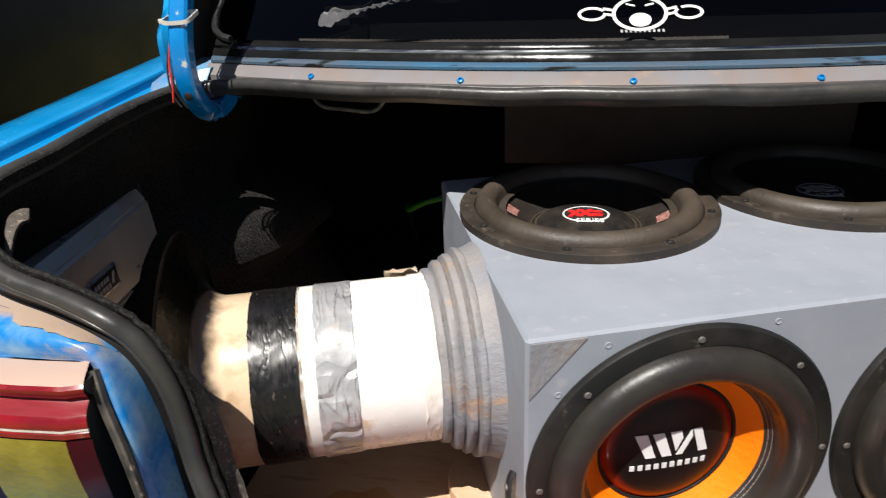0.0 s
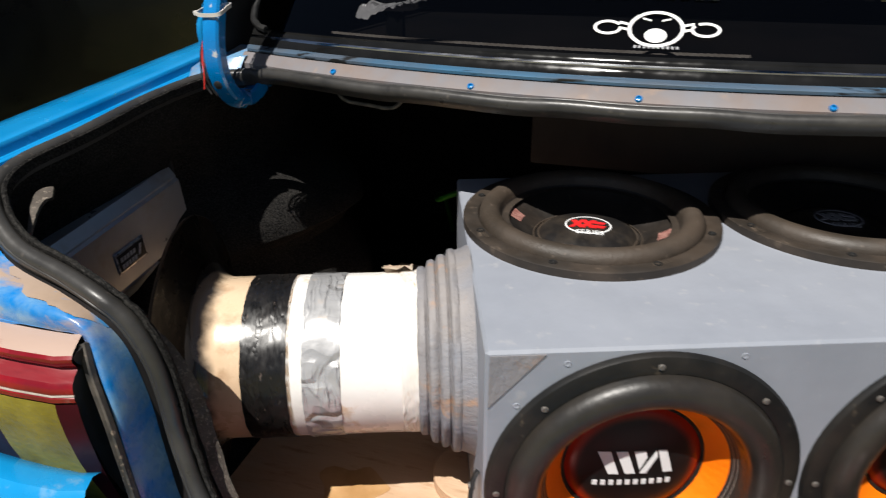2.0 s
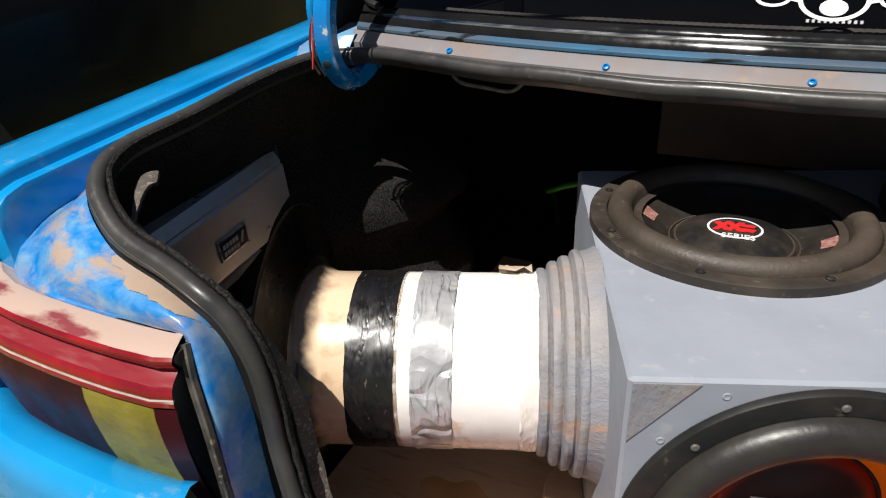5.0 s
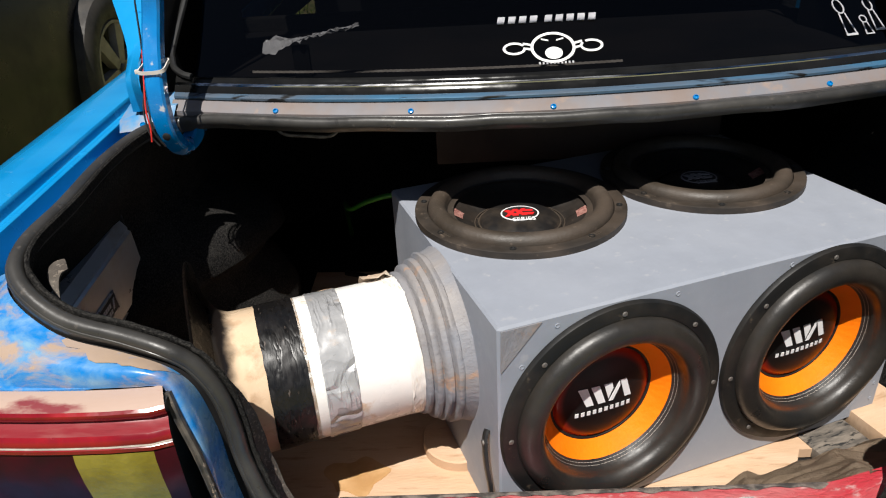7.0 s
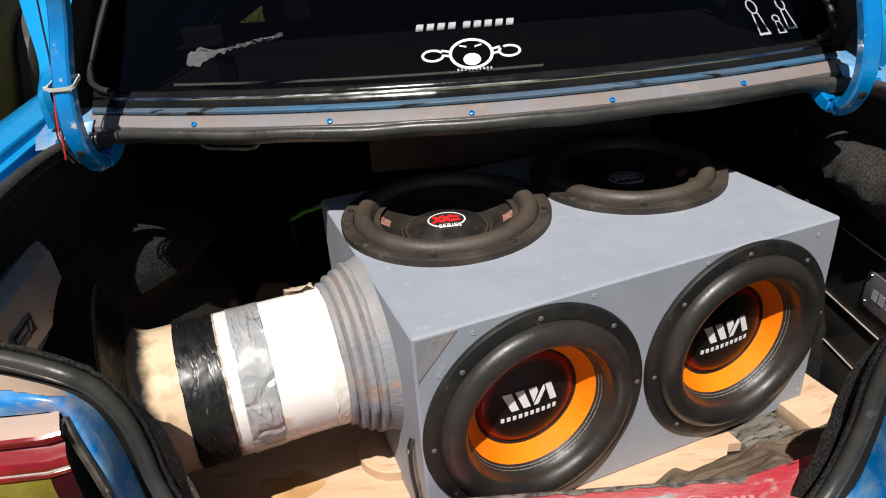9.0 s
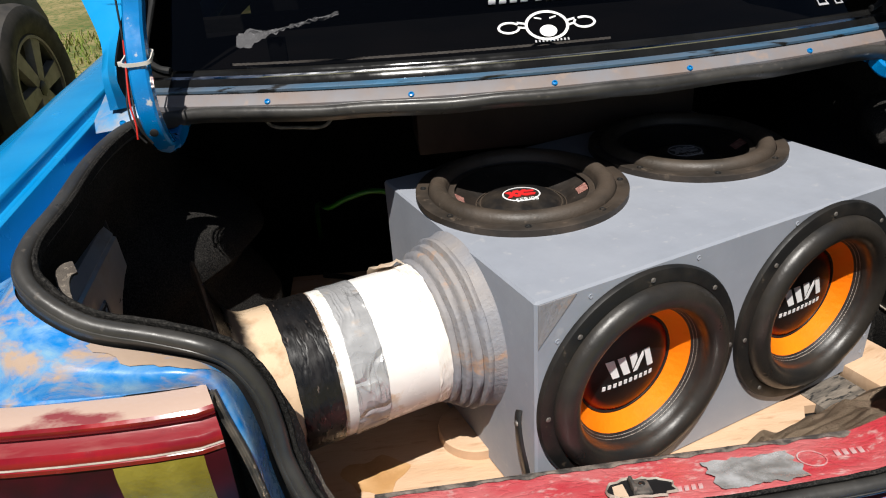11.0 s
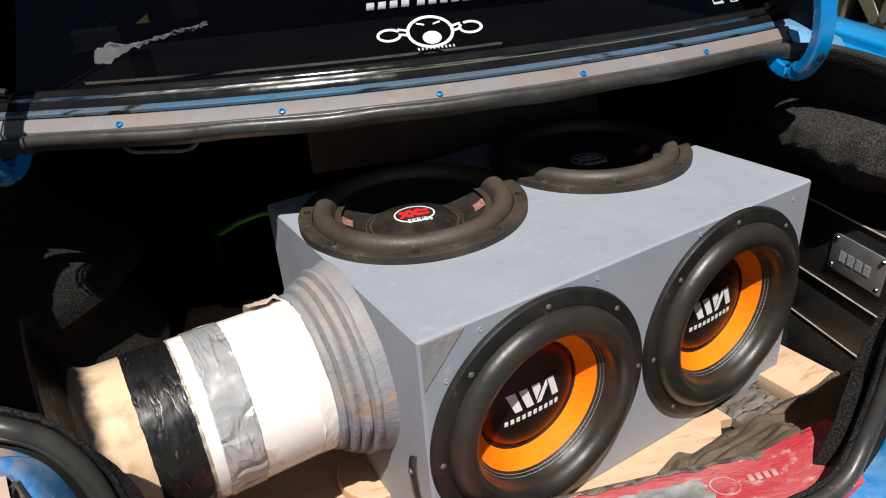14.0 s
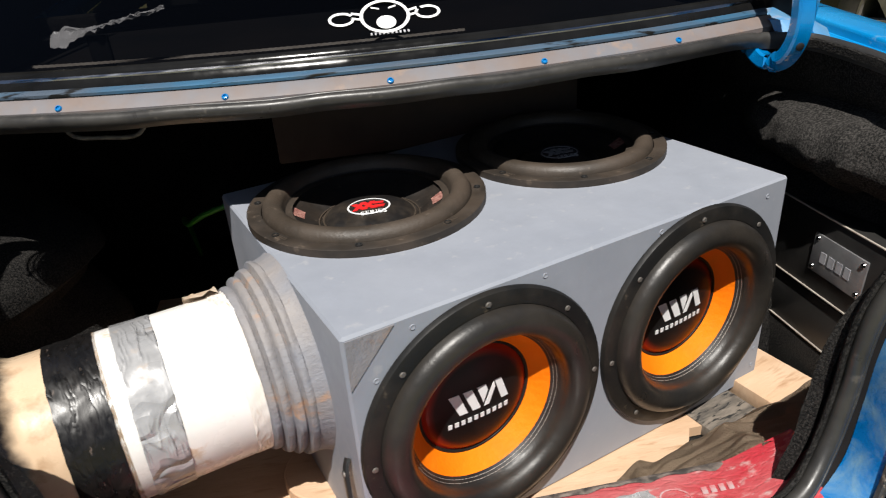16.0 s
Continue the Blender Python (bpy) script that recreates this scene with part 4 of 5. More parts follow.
# A thick padded bulge of carpet over the other wheel arch, ragged along its lower edge.
rows = []
for i in range(49):
    u = i / 48
    y = -0.20 + 0.36 * u
    swell = math.sin(math.pi * min(1.0, 0.12 + u * 0.88)) ** 0.5
    ragged = 0.016 * noise.noise((u * 9, 1, 6)) + 0.008 * noise.noise((u * 26, 4, 2))
    row = []
    for k in range(15):
        v = k / 14
        z = 0.915 - 0.02 * u - (0.115 + ragged) * v
        inward = (0.012 + 0.075 * math.sin(math.pi * min(1.0, v * 1.02)) ** 0.7) * swell + 0.006 * noise.noise((u * 12, v * 6, 8))
        row.append((0.632 - inward, y, z))
    rows.append(row)
part("lining_bulge", loft(rows), M_carpet_lit, car, "padded carpet over the wheel arch, coloured lighter as sunlit")

# Added crescent in the shape of a sunlit lining patch near the rear corner.
up = Vector((0.17, -0.43, 0.88)).normalized()
line = smooth_path([(-0.550, -0.376, 0.910), (-0.5614, -0.3555, 0.9222), (-0.5672, -0.3435, 0.9292), (-0.5677, -0.332, 0.9349), (-0.5598, -0.3265, 0.936)], 6)
rows = []
for k, p in enumerate(line):
    u = k / (len(line) - 1)
    d = (line[min(k + 1, len(line) - 1)] - line[max(k - 1, 0)]).normalized()
    across = d.cross(up).normalized() * (0.0015 + 0.0100 * u ** 1.2 * (1 - 0.45 * u ** 6) + 0.0006 * noise.noise((u * 30, 0, 4)))
    rows.append([p - across, p, p + across, p + across - up * 0.004, p - across - up * 0.004])
part("sunlit_lining_patch", loft(rows, True, caps=True), M_carpet_grey, car, "grey crescent added as a sunlit patch of the lining")

# ---- boot floor board ----
FLOOR = 0.505
board = part("floor_board", slab([(-0.47, -0.30), (-0.14, -0.345), (0.26, -0.335), (0.33, -0.245), (0.355, -0.20), (0.375, -0.20), (0.43, -0.05), (0.50, 0.35), (-0.47, 0.40)], 0.016, Matrix.Translation((0, 0, FLOOR - 0.016))), M_ply, None, smooth=False)
tagged(board, "pale plywood board laid over the boot floor", "board")
stain = [(-0.305 + 0.045 * math.cos(a) * (1 + 0.25 * math.sin(3 * a)), -0.225 + 0.035 * math.sin(a) * (1 + 0.2 * math.cos(5 * a))) for a in np.linspace(0, 2 * math.pi, 30)[:-1]]
part("stain", slab(stain, 0.0006, Matrix.Translation((0, 0, FLOOR))), M_ply_stain, board, "brown glue stain", smooth=False)
side_board = part("tarred_plank", box((0.090, 0.24, 0.018), (0, 0, 0.009), 0.002), M_ply_dark, None, place=Matrix.Translation((0.422, -0.20, 0.489)) @ pose(0, 0, 0, 0, 0, 20))
tagged(side_board, "black tarred plank beside the plywood", "plank")
block = part("wood_block", box((0.095, 0.15, 0.028), (0, 0, 0.014), 0.002), M_ply, None, place=Matrix.Translation((0.505, -0.125, 0.492)) @ pose(0, 0, 0, 0, 0, 19.8))
tagged(block, "short pale wooden block on the boot floor", "wood block")
disc_ob = part("wooden_disc", lathe([(0.0, 0.018), (0.055, 0.018), (0.057, 0.016), (0.057, 0.0), (0.0, 0.0)], 40), M_ply, None, place=Matrix.Translation((-0.150, -0.165, FLOOR)))
tagged(disc_ob, "round plywood offcut lying under the pipe", "wooden disc")

# A curled sheet of pale board behind the pipe.
rows = []
for i in range(17):
    u = i / 16
    x = -0.450 + 0.195 * u
    rise = 0.060 * math.sin(math.pi * min(1.0, 0.22 + 0.9 * u)) ** 0.8 * (1 - 0.45 * u) + 0.008
    rows.append([(x + 0.01 * v, 0.105 + 0.115 * v + 0.01 * noise.noise((u * 4, v, 3)), FLOOR + 0.003 + rise * v ** 1.5) for v in (0, 0.2, 0.4, 0.6, 0.8, 1.0)])
bm = loft(rows)
bmesh.ops.solidify(bm, geom=bm.faces[:], thickness=0.003)
curl = part("board_offcut", bm, M_ply)
tagged(curl, "curled pale board offcut on the boot floor", "board")
# Bunched carpet at the foot of the wheel arch.
rows = []
for i in range(25):
    u = i / 24
    row = []
    for k in range(13):
        v = k / 12
        fold = max(0.0, 1 - 3.0 * abs(noise.noise((u * 3.2, v * 1.4, 5))))
        row.append((-0.515 + 0.075 * v + 0.012 * noise.noise((u * 5, v * 4, 2)), 0.05 + 0.20 * u, FLOOR + 0.004 + 0.062 * math.sin(math.pi * v) ** 0.8 * (0.35 + 0.65 * fold) * math.sin(math.pi * min(1.0, 0.1 + u)) ** 0.5))
    rows.append(row)
bm = loft(rows)
bmesh.ops.solidify(bm, geom=bm.faces[:], thickness=0.004)
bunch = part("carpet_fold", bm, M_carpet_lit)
tagged(bunch, "bunched loose black carpet by the wheel arch", "carpet")

# ---- speaker box ----
BOX = Matrix.Translation((-0.0979, -0.3376, FLOOR)) @ pose(0, 0, 0, 0, 0, 19.8)
W, D, H = 0.638, 0.442, 0.331
speaker_box = thing("speaker_box", BOX)
tagged(speaker_box, "grey painted wooden speaker box with a wide side port", "speaker box")


def panel_with_holes(bm, width, height, holes, m, depth):
    """A flat panel with round holes and the walls of those holes."""
    edges = []
    outer = [bm.verts.new(m @ Vector(p)) for p in ((0.003, 0.003, 0), (width - 0.003, 0.003, 0), (width - 0.003, height - 0.003, 0), (0.003, height - 0.003, 0))]
    edges += [bm.edges.new((outer[k], outer[(k + 1) % 4])) for k in range(4)]
    for cx, cy, r in holes:
        ring = [bm.verts.new(m @ Vector((cx + r * math.cos(2 * math.pi * k / 64), cy + r * math.sin(2 * math.pi * k / 64), 0))) for k in range(64)]
        low = [bm.verts.new(m @ Vector((cx + r * math.cos(2 * math.pi * k / 64), cy + r * math.sin(2 * math.pi * k / 64), -depth))) for k in range(64)]
        edges += [bm.edges.new((ring[k], ring[(k + 1) % 64])) for k in range(64)]
        for k in range(64):
            j = (k + 1) % 64
            bm.faces.new((ring[k], ring[j], low[j], low[k]))
        bm.faces.new(low)
    bmesh.ops.triangle_fill(bm, use_beauty=True, use_dissolve=False, edges=edges)
    return outer


bm = bmesh.new()
front_c = panel_with_holes(bm, W, H, [(0.1585, 0.1685, 0.138), (0.4795, 0.1725, 0.138)], Matrix(((1, 0, 0, 0), (0, 0, -1, 0), (0, 1, 0, 0), (0, 0, 0, 1))), 0.06)
top_c = panel_with_holes(bm, W, D, [(0.157, 0.279, 0.138), (0.479, 0.279, 0.138)], Matrix.Translation((0, 0, H)), 0.06)
e = 0.003
left_c = [bm.verts.new(p) for p in ((0, e, e), (0, D - e, e), (0, D - e, H - e), (0, e, H - e))]
right_c = [bm.verts.new(p) for p in ((W, e, e), (W, D - e, e), (W, D - e, H - e), (W, e, H - e))]
back_c = [bm.verts.new(p) for p in ((e, D, e), (W - e, D, e), (W - e, D, H - e), (e, D, H - e))]
low_c = [bm.verts.new(p) for p in ((e, e, 0), (W - e, e, 0), (W - e, D - e, 0), (e, D - e, 0))]
for q in (left_c, right_c, back_c, low_c):
    bm.faces.new(q)
# Chamfered edges and corners.
for q in ((front_c[3], front_c[2], top_c[1], top_c[0]), (front_c[0], front_c[3], left_c[3], left_c[0]), (front_c[1], front_c[2], right_c[3], right_c[0]), (front_c[0], front_c[1], low_c[1], low_c[0]),
          (top_c[0], top_c[3], left_c[2], left_c[3]), (top_c[1], top_c[2], right_c[2], right_c[3]), (top_c[2], top_c[3], back_c[3], back_c[2]), (back_c[0], back_c[3], left_c[2], left_c[1]), (back_c[1], back_c[2], right_c[2], right_c[1]),
          (low_c[0], low_c[3], left_c[1], left_c[0]), (low_c[1], low_c[2], right_c[1], right_c[0]), (low_c[2], low_c[3], back_c[0], back_c[1])):
    bm.faces.new(q)
for q in ((front_c[3], top_c[0], left_c[3]), (front_c[2], top_c[1], right_c[3]), (front_c[0], low_c[0], left_c[0]), (front_c[1], low_c[1], right_c[0])):
    bm.faces.new(q)
part("cabinet", bm, M_grey, speaker_box, "grey painted cabinet with chipped edges", smooth=False)
# Chipped filler at the front corner.
bm = slab([(0.004, H - 0.004), (0.055, H - 0.004), (0.003, H - 0.062)], 0.0012, Matrix(((1, 0, 0, 0), (0, 0, -1, 0.0), (0, 1, 0, 0), (0, 0, 0, 1))))
part("filler_patch", bm, M_grey_rough, speaker_box, "rough filler patch at the corner", smooth=False)
for x, z in ((0.075, 0.316), (0.03, 0.27), (0.238, 0.318), (0.41, 0.318), (0.60, 0.312), (0.625, 0.03), (0.625, 0.06)):
    part("screw", lathe([(0, 0.0002), (0.0018, 0.0003), (0.0028, 0.0007), (0.0036, 0.0)], 12), M_grey, speaker_box, place=pose(x, -0.0002, z, 90, 0, 0))
part("strap", sweep(smooth_path([(-0.002, 0.034, 0.158), (-0.008, 0.028, 0.148), (-0.012, 0.016, 0.122), (-0.012, 0.004, 0.092), (-0.013, -0.004, 0.066), (-0.016, -0.008, 0.045)], 6), [(-0.006, -0.0018), (-0.006, 0.0018), (-0.004, 0.0028), (0.004, 0.0028), (0.006, 0.0018), (0.006, -0.0018)], Vector((-1, 0.1, 0.1))), M_wire_black, speaker_box, "frayed black strap screwed to the box side")
part("strap_screw", lathe([(0.0, 0.003), (0.003, 0.003), (0.0042, 0.0016), (0.0045, -0.004)], 12), M_bolt, speaker_box, place=Matrix.Translation((-0.010, 0.026, 0.146)) @ pose(0, 0, 0, 0, -90, 0))


# The port: stepped collar, pipe with bands of tape, flared horn. Local z runs out of the box's side.
PORT = pose(0, 0, 0) @ Matrix.Translation((0.0, 0.188, 0.207)) @ pose(0, 0, 0, 0, -90, 0)


part("fairing", lathe([(0.1265, -0.001), (0.1235, 0.004), (0.1215, 0.010), (0.1195, 0.016)], 96, wob=0.002), M_grey_rough, speaker_box, place=PORT)
collar = [(0.1175, 0.012)]
for i, r in enumerate((0.1210, 0.1145, 0.1080, 0.1015)):
    z = 0.014 + 0.0122 * i
    collar += [(r - 0.0025, z + 0.0004), (r, z + 0.0030), (r + 0.0003, z + 0.0075), (r - 0.0012, z + 0.0100), (r - 0.0060, z + 0.0116)]
collar += [(0.093, 0.0625)]
part("collar", lathe(collar, 160, wob=0.0034), M_grey_rough, speaker_box, "stepped grey collar with rusty brush marks", place=PORT)
R = 0.0955
part("pipe", lathe([(R, 0.05), (R, 0.209), (R - 0.004, 0.209)], 96), M_pvc, speaker_box, "white plastic pipe", place=PORT)


def tape_band(z0, z1, r, amp, seed, n=300, m=40, skew=0.0, along=1.4, across=55.0, tilt=0.0):
    """A band round the pipe, with sharp folds that mostly run round it."""
    rows = []
    for i in range(m + 1):
        z = z0 + (z1 - z0) * i / m
        row = []
        for k in range(n):
            a = 2 * math.pi * k / n
            c, s = math.cos(a), math.sin(a)
            fold = 0.0
            for octave in (0, 1, 2):
                q = noise.noise((along * c + seed + 7 * octave, along * s + z * tilt * (1 - octave), (z + 0.02 * noise.noise((3 * c, 3 * s, seed))) * across * (1 + 0.6 * octave)))
                fold += max(0.0, 1 - abs(q) * 10) * (1 - 0.2 * octave)
            fold *= max(0.0, min(1.0, 0.5 + 1.6 * noise.noise((1.6 * c, 1.6 * s + seed, z * 20))))
            d = r + amp * fold * (0.2 if i in (0, m) else 1.0) + 0.0004 * noise.noise((9 * c, 9 * s, z * 90))
            zz = z + skew * math.cos(a + 2.6) + (0.0010 * noise.noise((9 * c, 9 * s, seed)) if i in (0, m) else 0)
            row.append((d * c, d * s, zz))
        rows.append(row)
    return loft(rows, True)


part("tape_band", tape_band(0.146, 0.187, R + 0.0010, 0.0022, 3.0, skew=0.002), M_tape_silver, speaker_box, "wrinkled silver tape band", place=PORT)
part("tape_band", tape_band(0.204, 0.2525, R + 0.0012, 0.0003, 9.0, skew=0.001, along=3.4, across=22.0, tilt=40.0), M_tape_black, speaker_box, "creased black tape band", place=PORT)
part("tape_band", tape_band(0.056, 0.080, R + 0.0008, 0.0010, 5.0, along=2.0, across=40.0), M_tape_pale, speaker_box, "loose clear film at the collar", place=PORT)
flare = [(R + 0.0005, 0.284), (R + 0.0025, 0.289), (R + 0.006, 0.295), (R + 0.011, 0.300), (R + 0.018, 0.3045)]
part("pipe_neck", lathe([(R, 0.20), (R, 0.278)] + flare, 96), M_neck, speaker_box, "brown-stained heated pipe neck, sooty at its flare", place=PORT)
horn = [(R + 0.017, 0.3040), (R + 0.026, 0.3085), (R + 0.038, 0.3130), (R + 0.054, 0.3170), (R + 0.068, 0.3190), (R + 0.0742, 0.3190), (R + 0.0755, 0.3205), (R + 0.0745, 0.3225), (R + 0.066, 0.3235), (R + 0.05, 0.3215), (R + 0.028, 0.314), (R + 0.002, 0.296), (R - 0.006, 0.27), (R - 0.006, 0.1)]
part("horn", lathe(horn, 96, wob=0.0025), M_horn, speaker_box, "flared black scorched horn", place=PORT)
# A torn flap of masking tape on top of the pipe.
rows = []
for i in range(7):
    a = radians(100 + 8 * i)
    rows.append([((R + 0.003 + 0.007 * math.sin(k * 1.9 + i) ** 2 + 0.004 * (k == 4)) * math.cos(a), (R + 0.003 + 0.007 * math.sin(k * 1.3 + i * 0.8) ** 2) * math.sin(a), 0.066 + 0.009 * k) for k in range(5)])
part("tape_flap", loft(rows), M_tape_tan, speaker_box, "torn tan masking tape", place=PORT @ pose(0, 0, 0, 0, 0, -85))

# ---- subwoofers ----


def bar_word(bm, width, height, count, m, lean=0.0, gap=0.28, depth=0.0006):
    """A row of plain bars."""
    step = width / count
    for k in range(count):
        x0 = -width / 2 + k * step
        x1 = x0 + step * (1 - gap)
        slab([(x0, 0), (x1, 0), (x1 + lean, height), (x0 + lean, height)], depth, m, bm)
    return bm


def on_dome(bm, r, base, rise):
    """Lays flat shapes on a cap's dome."""
    bmesh.ops.translate(bm, verts=bm.verts, vec=(0, 0, 0.0006))
    for v in bm.verts:
        q = min(0.98, math.hypot(v.co.x, v.co.y) / r)
        v.co.z += base + rise * math.sqrt(1 - q * q)


def ring_frame(material, dusty):
    """The pressed frame ring with its raised rim."""
    return lathe([(0.104, 0.004), (0.136, 0.006), (0.139, 0.0085), (0.150, 0.0085), (0.156, 0.0065), (0.158, 0.003), (0.158, 0.0)], 112)


def front_subwoofer(m):
    sub = thing("subwoofer", m)
    tagged(sub, "black-framed subwoofer with an orange stitched cone", "subwoofer", "subwoofers of the speaker box")
    part("frame_ring", ring_frame(M_flange, False), M_flange, sub, "dusty black frame ring")
    roll = [(0.1385, 0.006)] + [(0.1205 + 0.0175 * math.cos(a), 0.008 + 0.0165 * math.sin(a)) for a in np.linspace(0.05, math.pi - 0.02, 15)] + [(0.1025, 0.004), (0.100, 0.000)]
    part("surround", lathe(roll, 112), M_foam, sub, "thick black foam surround")
    cone = [(0.1035, 0.003), (0.100, -0.003), (0.090, -0.014), (0.080, -0.024), (0.070, -0.033), (0.066, -0.036)]
    cone_ob = part("cone", lathe(cone, 112), M_orange, sub, "orange textured cone")
    bm = bmesh.new()
    for r, h in ((0.0992, -0.0035), (0.0964, -0.0066)):
        for k in range(120):
            a = 2 * math.pi * k / 120
            a2 = a + 2 * math.pi / 120 * 0.80
            rows = []
            for b in (a, (a + a2) / 2, a2):
                rows.append([((r + q) * math.cos(b), (r + q) * math.sin(b), h + w) for q, w in ((0.0003, 0.0003), (-0.0002, 0.0006), (-0.0003, -0.0002))])
            loft(rows, True, bm)
    part("stitching", bm, M_thread, cone_ob, "two rows of white stitching")
    part("stitch_band", lathe([(0.1030, 0.0033), (0.1000, -0.0022), (0.0945, -0.0084), (0.0938, -0.0094)], 112), M_black_cone, cone_ob)
    cap = [(0.0715, -0.0335), (0.0715, -0.0305), (0.069, -0.0290)] + [(0.0685 * math.cos(a), -0.0290 + 0.009 * math.sin(a)) for a in np.linspace(0.08, math.pi / 2, 12)]
    cap[-1] = (0.0, cap[-1][1])
    cap_ob = part("dust_cap", lathe(cap, 80), M_cap_red, sub, "black dust cap with a dark red rim")
    part("cap_bead", lathe([(0.0735 + 0.0022 * math.cos(a), -0.0300 + 0.0022 * math.sin(a)) for a in np.linspace(0, 2 * math.pi, 9)], 80), M_flange, cap_ob)
    # Plain emblem in the place of the maker's mark: slanted white bars over a row of small bars.
    bm = bmesh.new()
    slab([(-0.0300, 0.0135), (-0.0200, 0.0135), (-0.0125, -0.0085), (-0.0205, -0.0085)], 0.0006, None, bm)
    slab([(-0.0160, 0.0135), (-0.0070, 0.0135), (0.0005, -0.0085), (-0.0075, -0.0085)], 0.0006, None, bm)
    slab([(-0.0020, 0.0135), (0.0070, 0.0135), (0.0085, 0.0070), (0.0035, -0.0050)], 0.0006, None, bm)
    slab([(0.0040, -0.0085), (0.0090, -0.0085), (0.0165, 0.0070), (0.0155, 0.0135)], 0.0006, None, bm)
    slab([(0.0165, 0.0135), (0.0235, 0.0135), (0.0300, -0.0085), (0.0225, -0.0085)], 0.0006, None, bm)
    bar_word(bm, 0.064, 0.0050, 10, Matrix.Translation((0, -0.0200, 0)), 0.0, 0.42)
    bmesh.ops.scale(bm, verts=bm.verts, vec=(1.33, 1.33, 1))
    bmesh.ops.translate(bm, verts=bm.verts, vec=(0, 0.004, 0))
    on_dome(bm, 0.0685, -0.0290, 0.009)
    part("emblem", bm, M_white, cap_ob, "white slanted bars over a row of small bars", smooth=False)
    for k in range(8):
        a = math.pi / 2 + k * math.pi / 4
        part("bolt", lathe([(0.0, 0.0100), (0.0026, 0.0100), (0.0036, 0.0092), (0.0036, 0.007)], 10), M_bolt, sub, place=Matrix.Translation((0.1465 * math.cos(a), 0.1465 * math.sin(a), 0)))
    return sub


FACE = BOX @ Matrix.Translation((0, -0.0005, 0))
front_subwoofer(FACE @ Matrix.Translation((0.1585, 0, 0.1685)) @ pose(0, 0, 0, 90, 0, 0) @ pose(0, 0, 0, 0, 0, 0))
front_subwoofer(FACE @ Matrix.Translation((0.4795, 0, 0.1725)) @ pose(0, 0, 0, 90, 0, 0) @ pose(0, 0, 0, 0, 0, 3))


def word_mesh(text, size, m):
    cu = bpy.data.curves.new("word", "FONT")
    cu.body, cu.size, cu.extrude, cu.align_x = text, size, 0.0003, "CENTER"
    ob = bpy.data.objects.new("word", cu)
    me = bpy.data.meshes.new_from_object(ob)
    bm = bmesh.new()
    bm.from_mesh(me)
    bmesh.ops.transform(bm, matrix=m, verts=bm.verts)
    bpy.data.objects.remove(ob)
    return bm


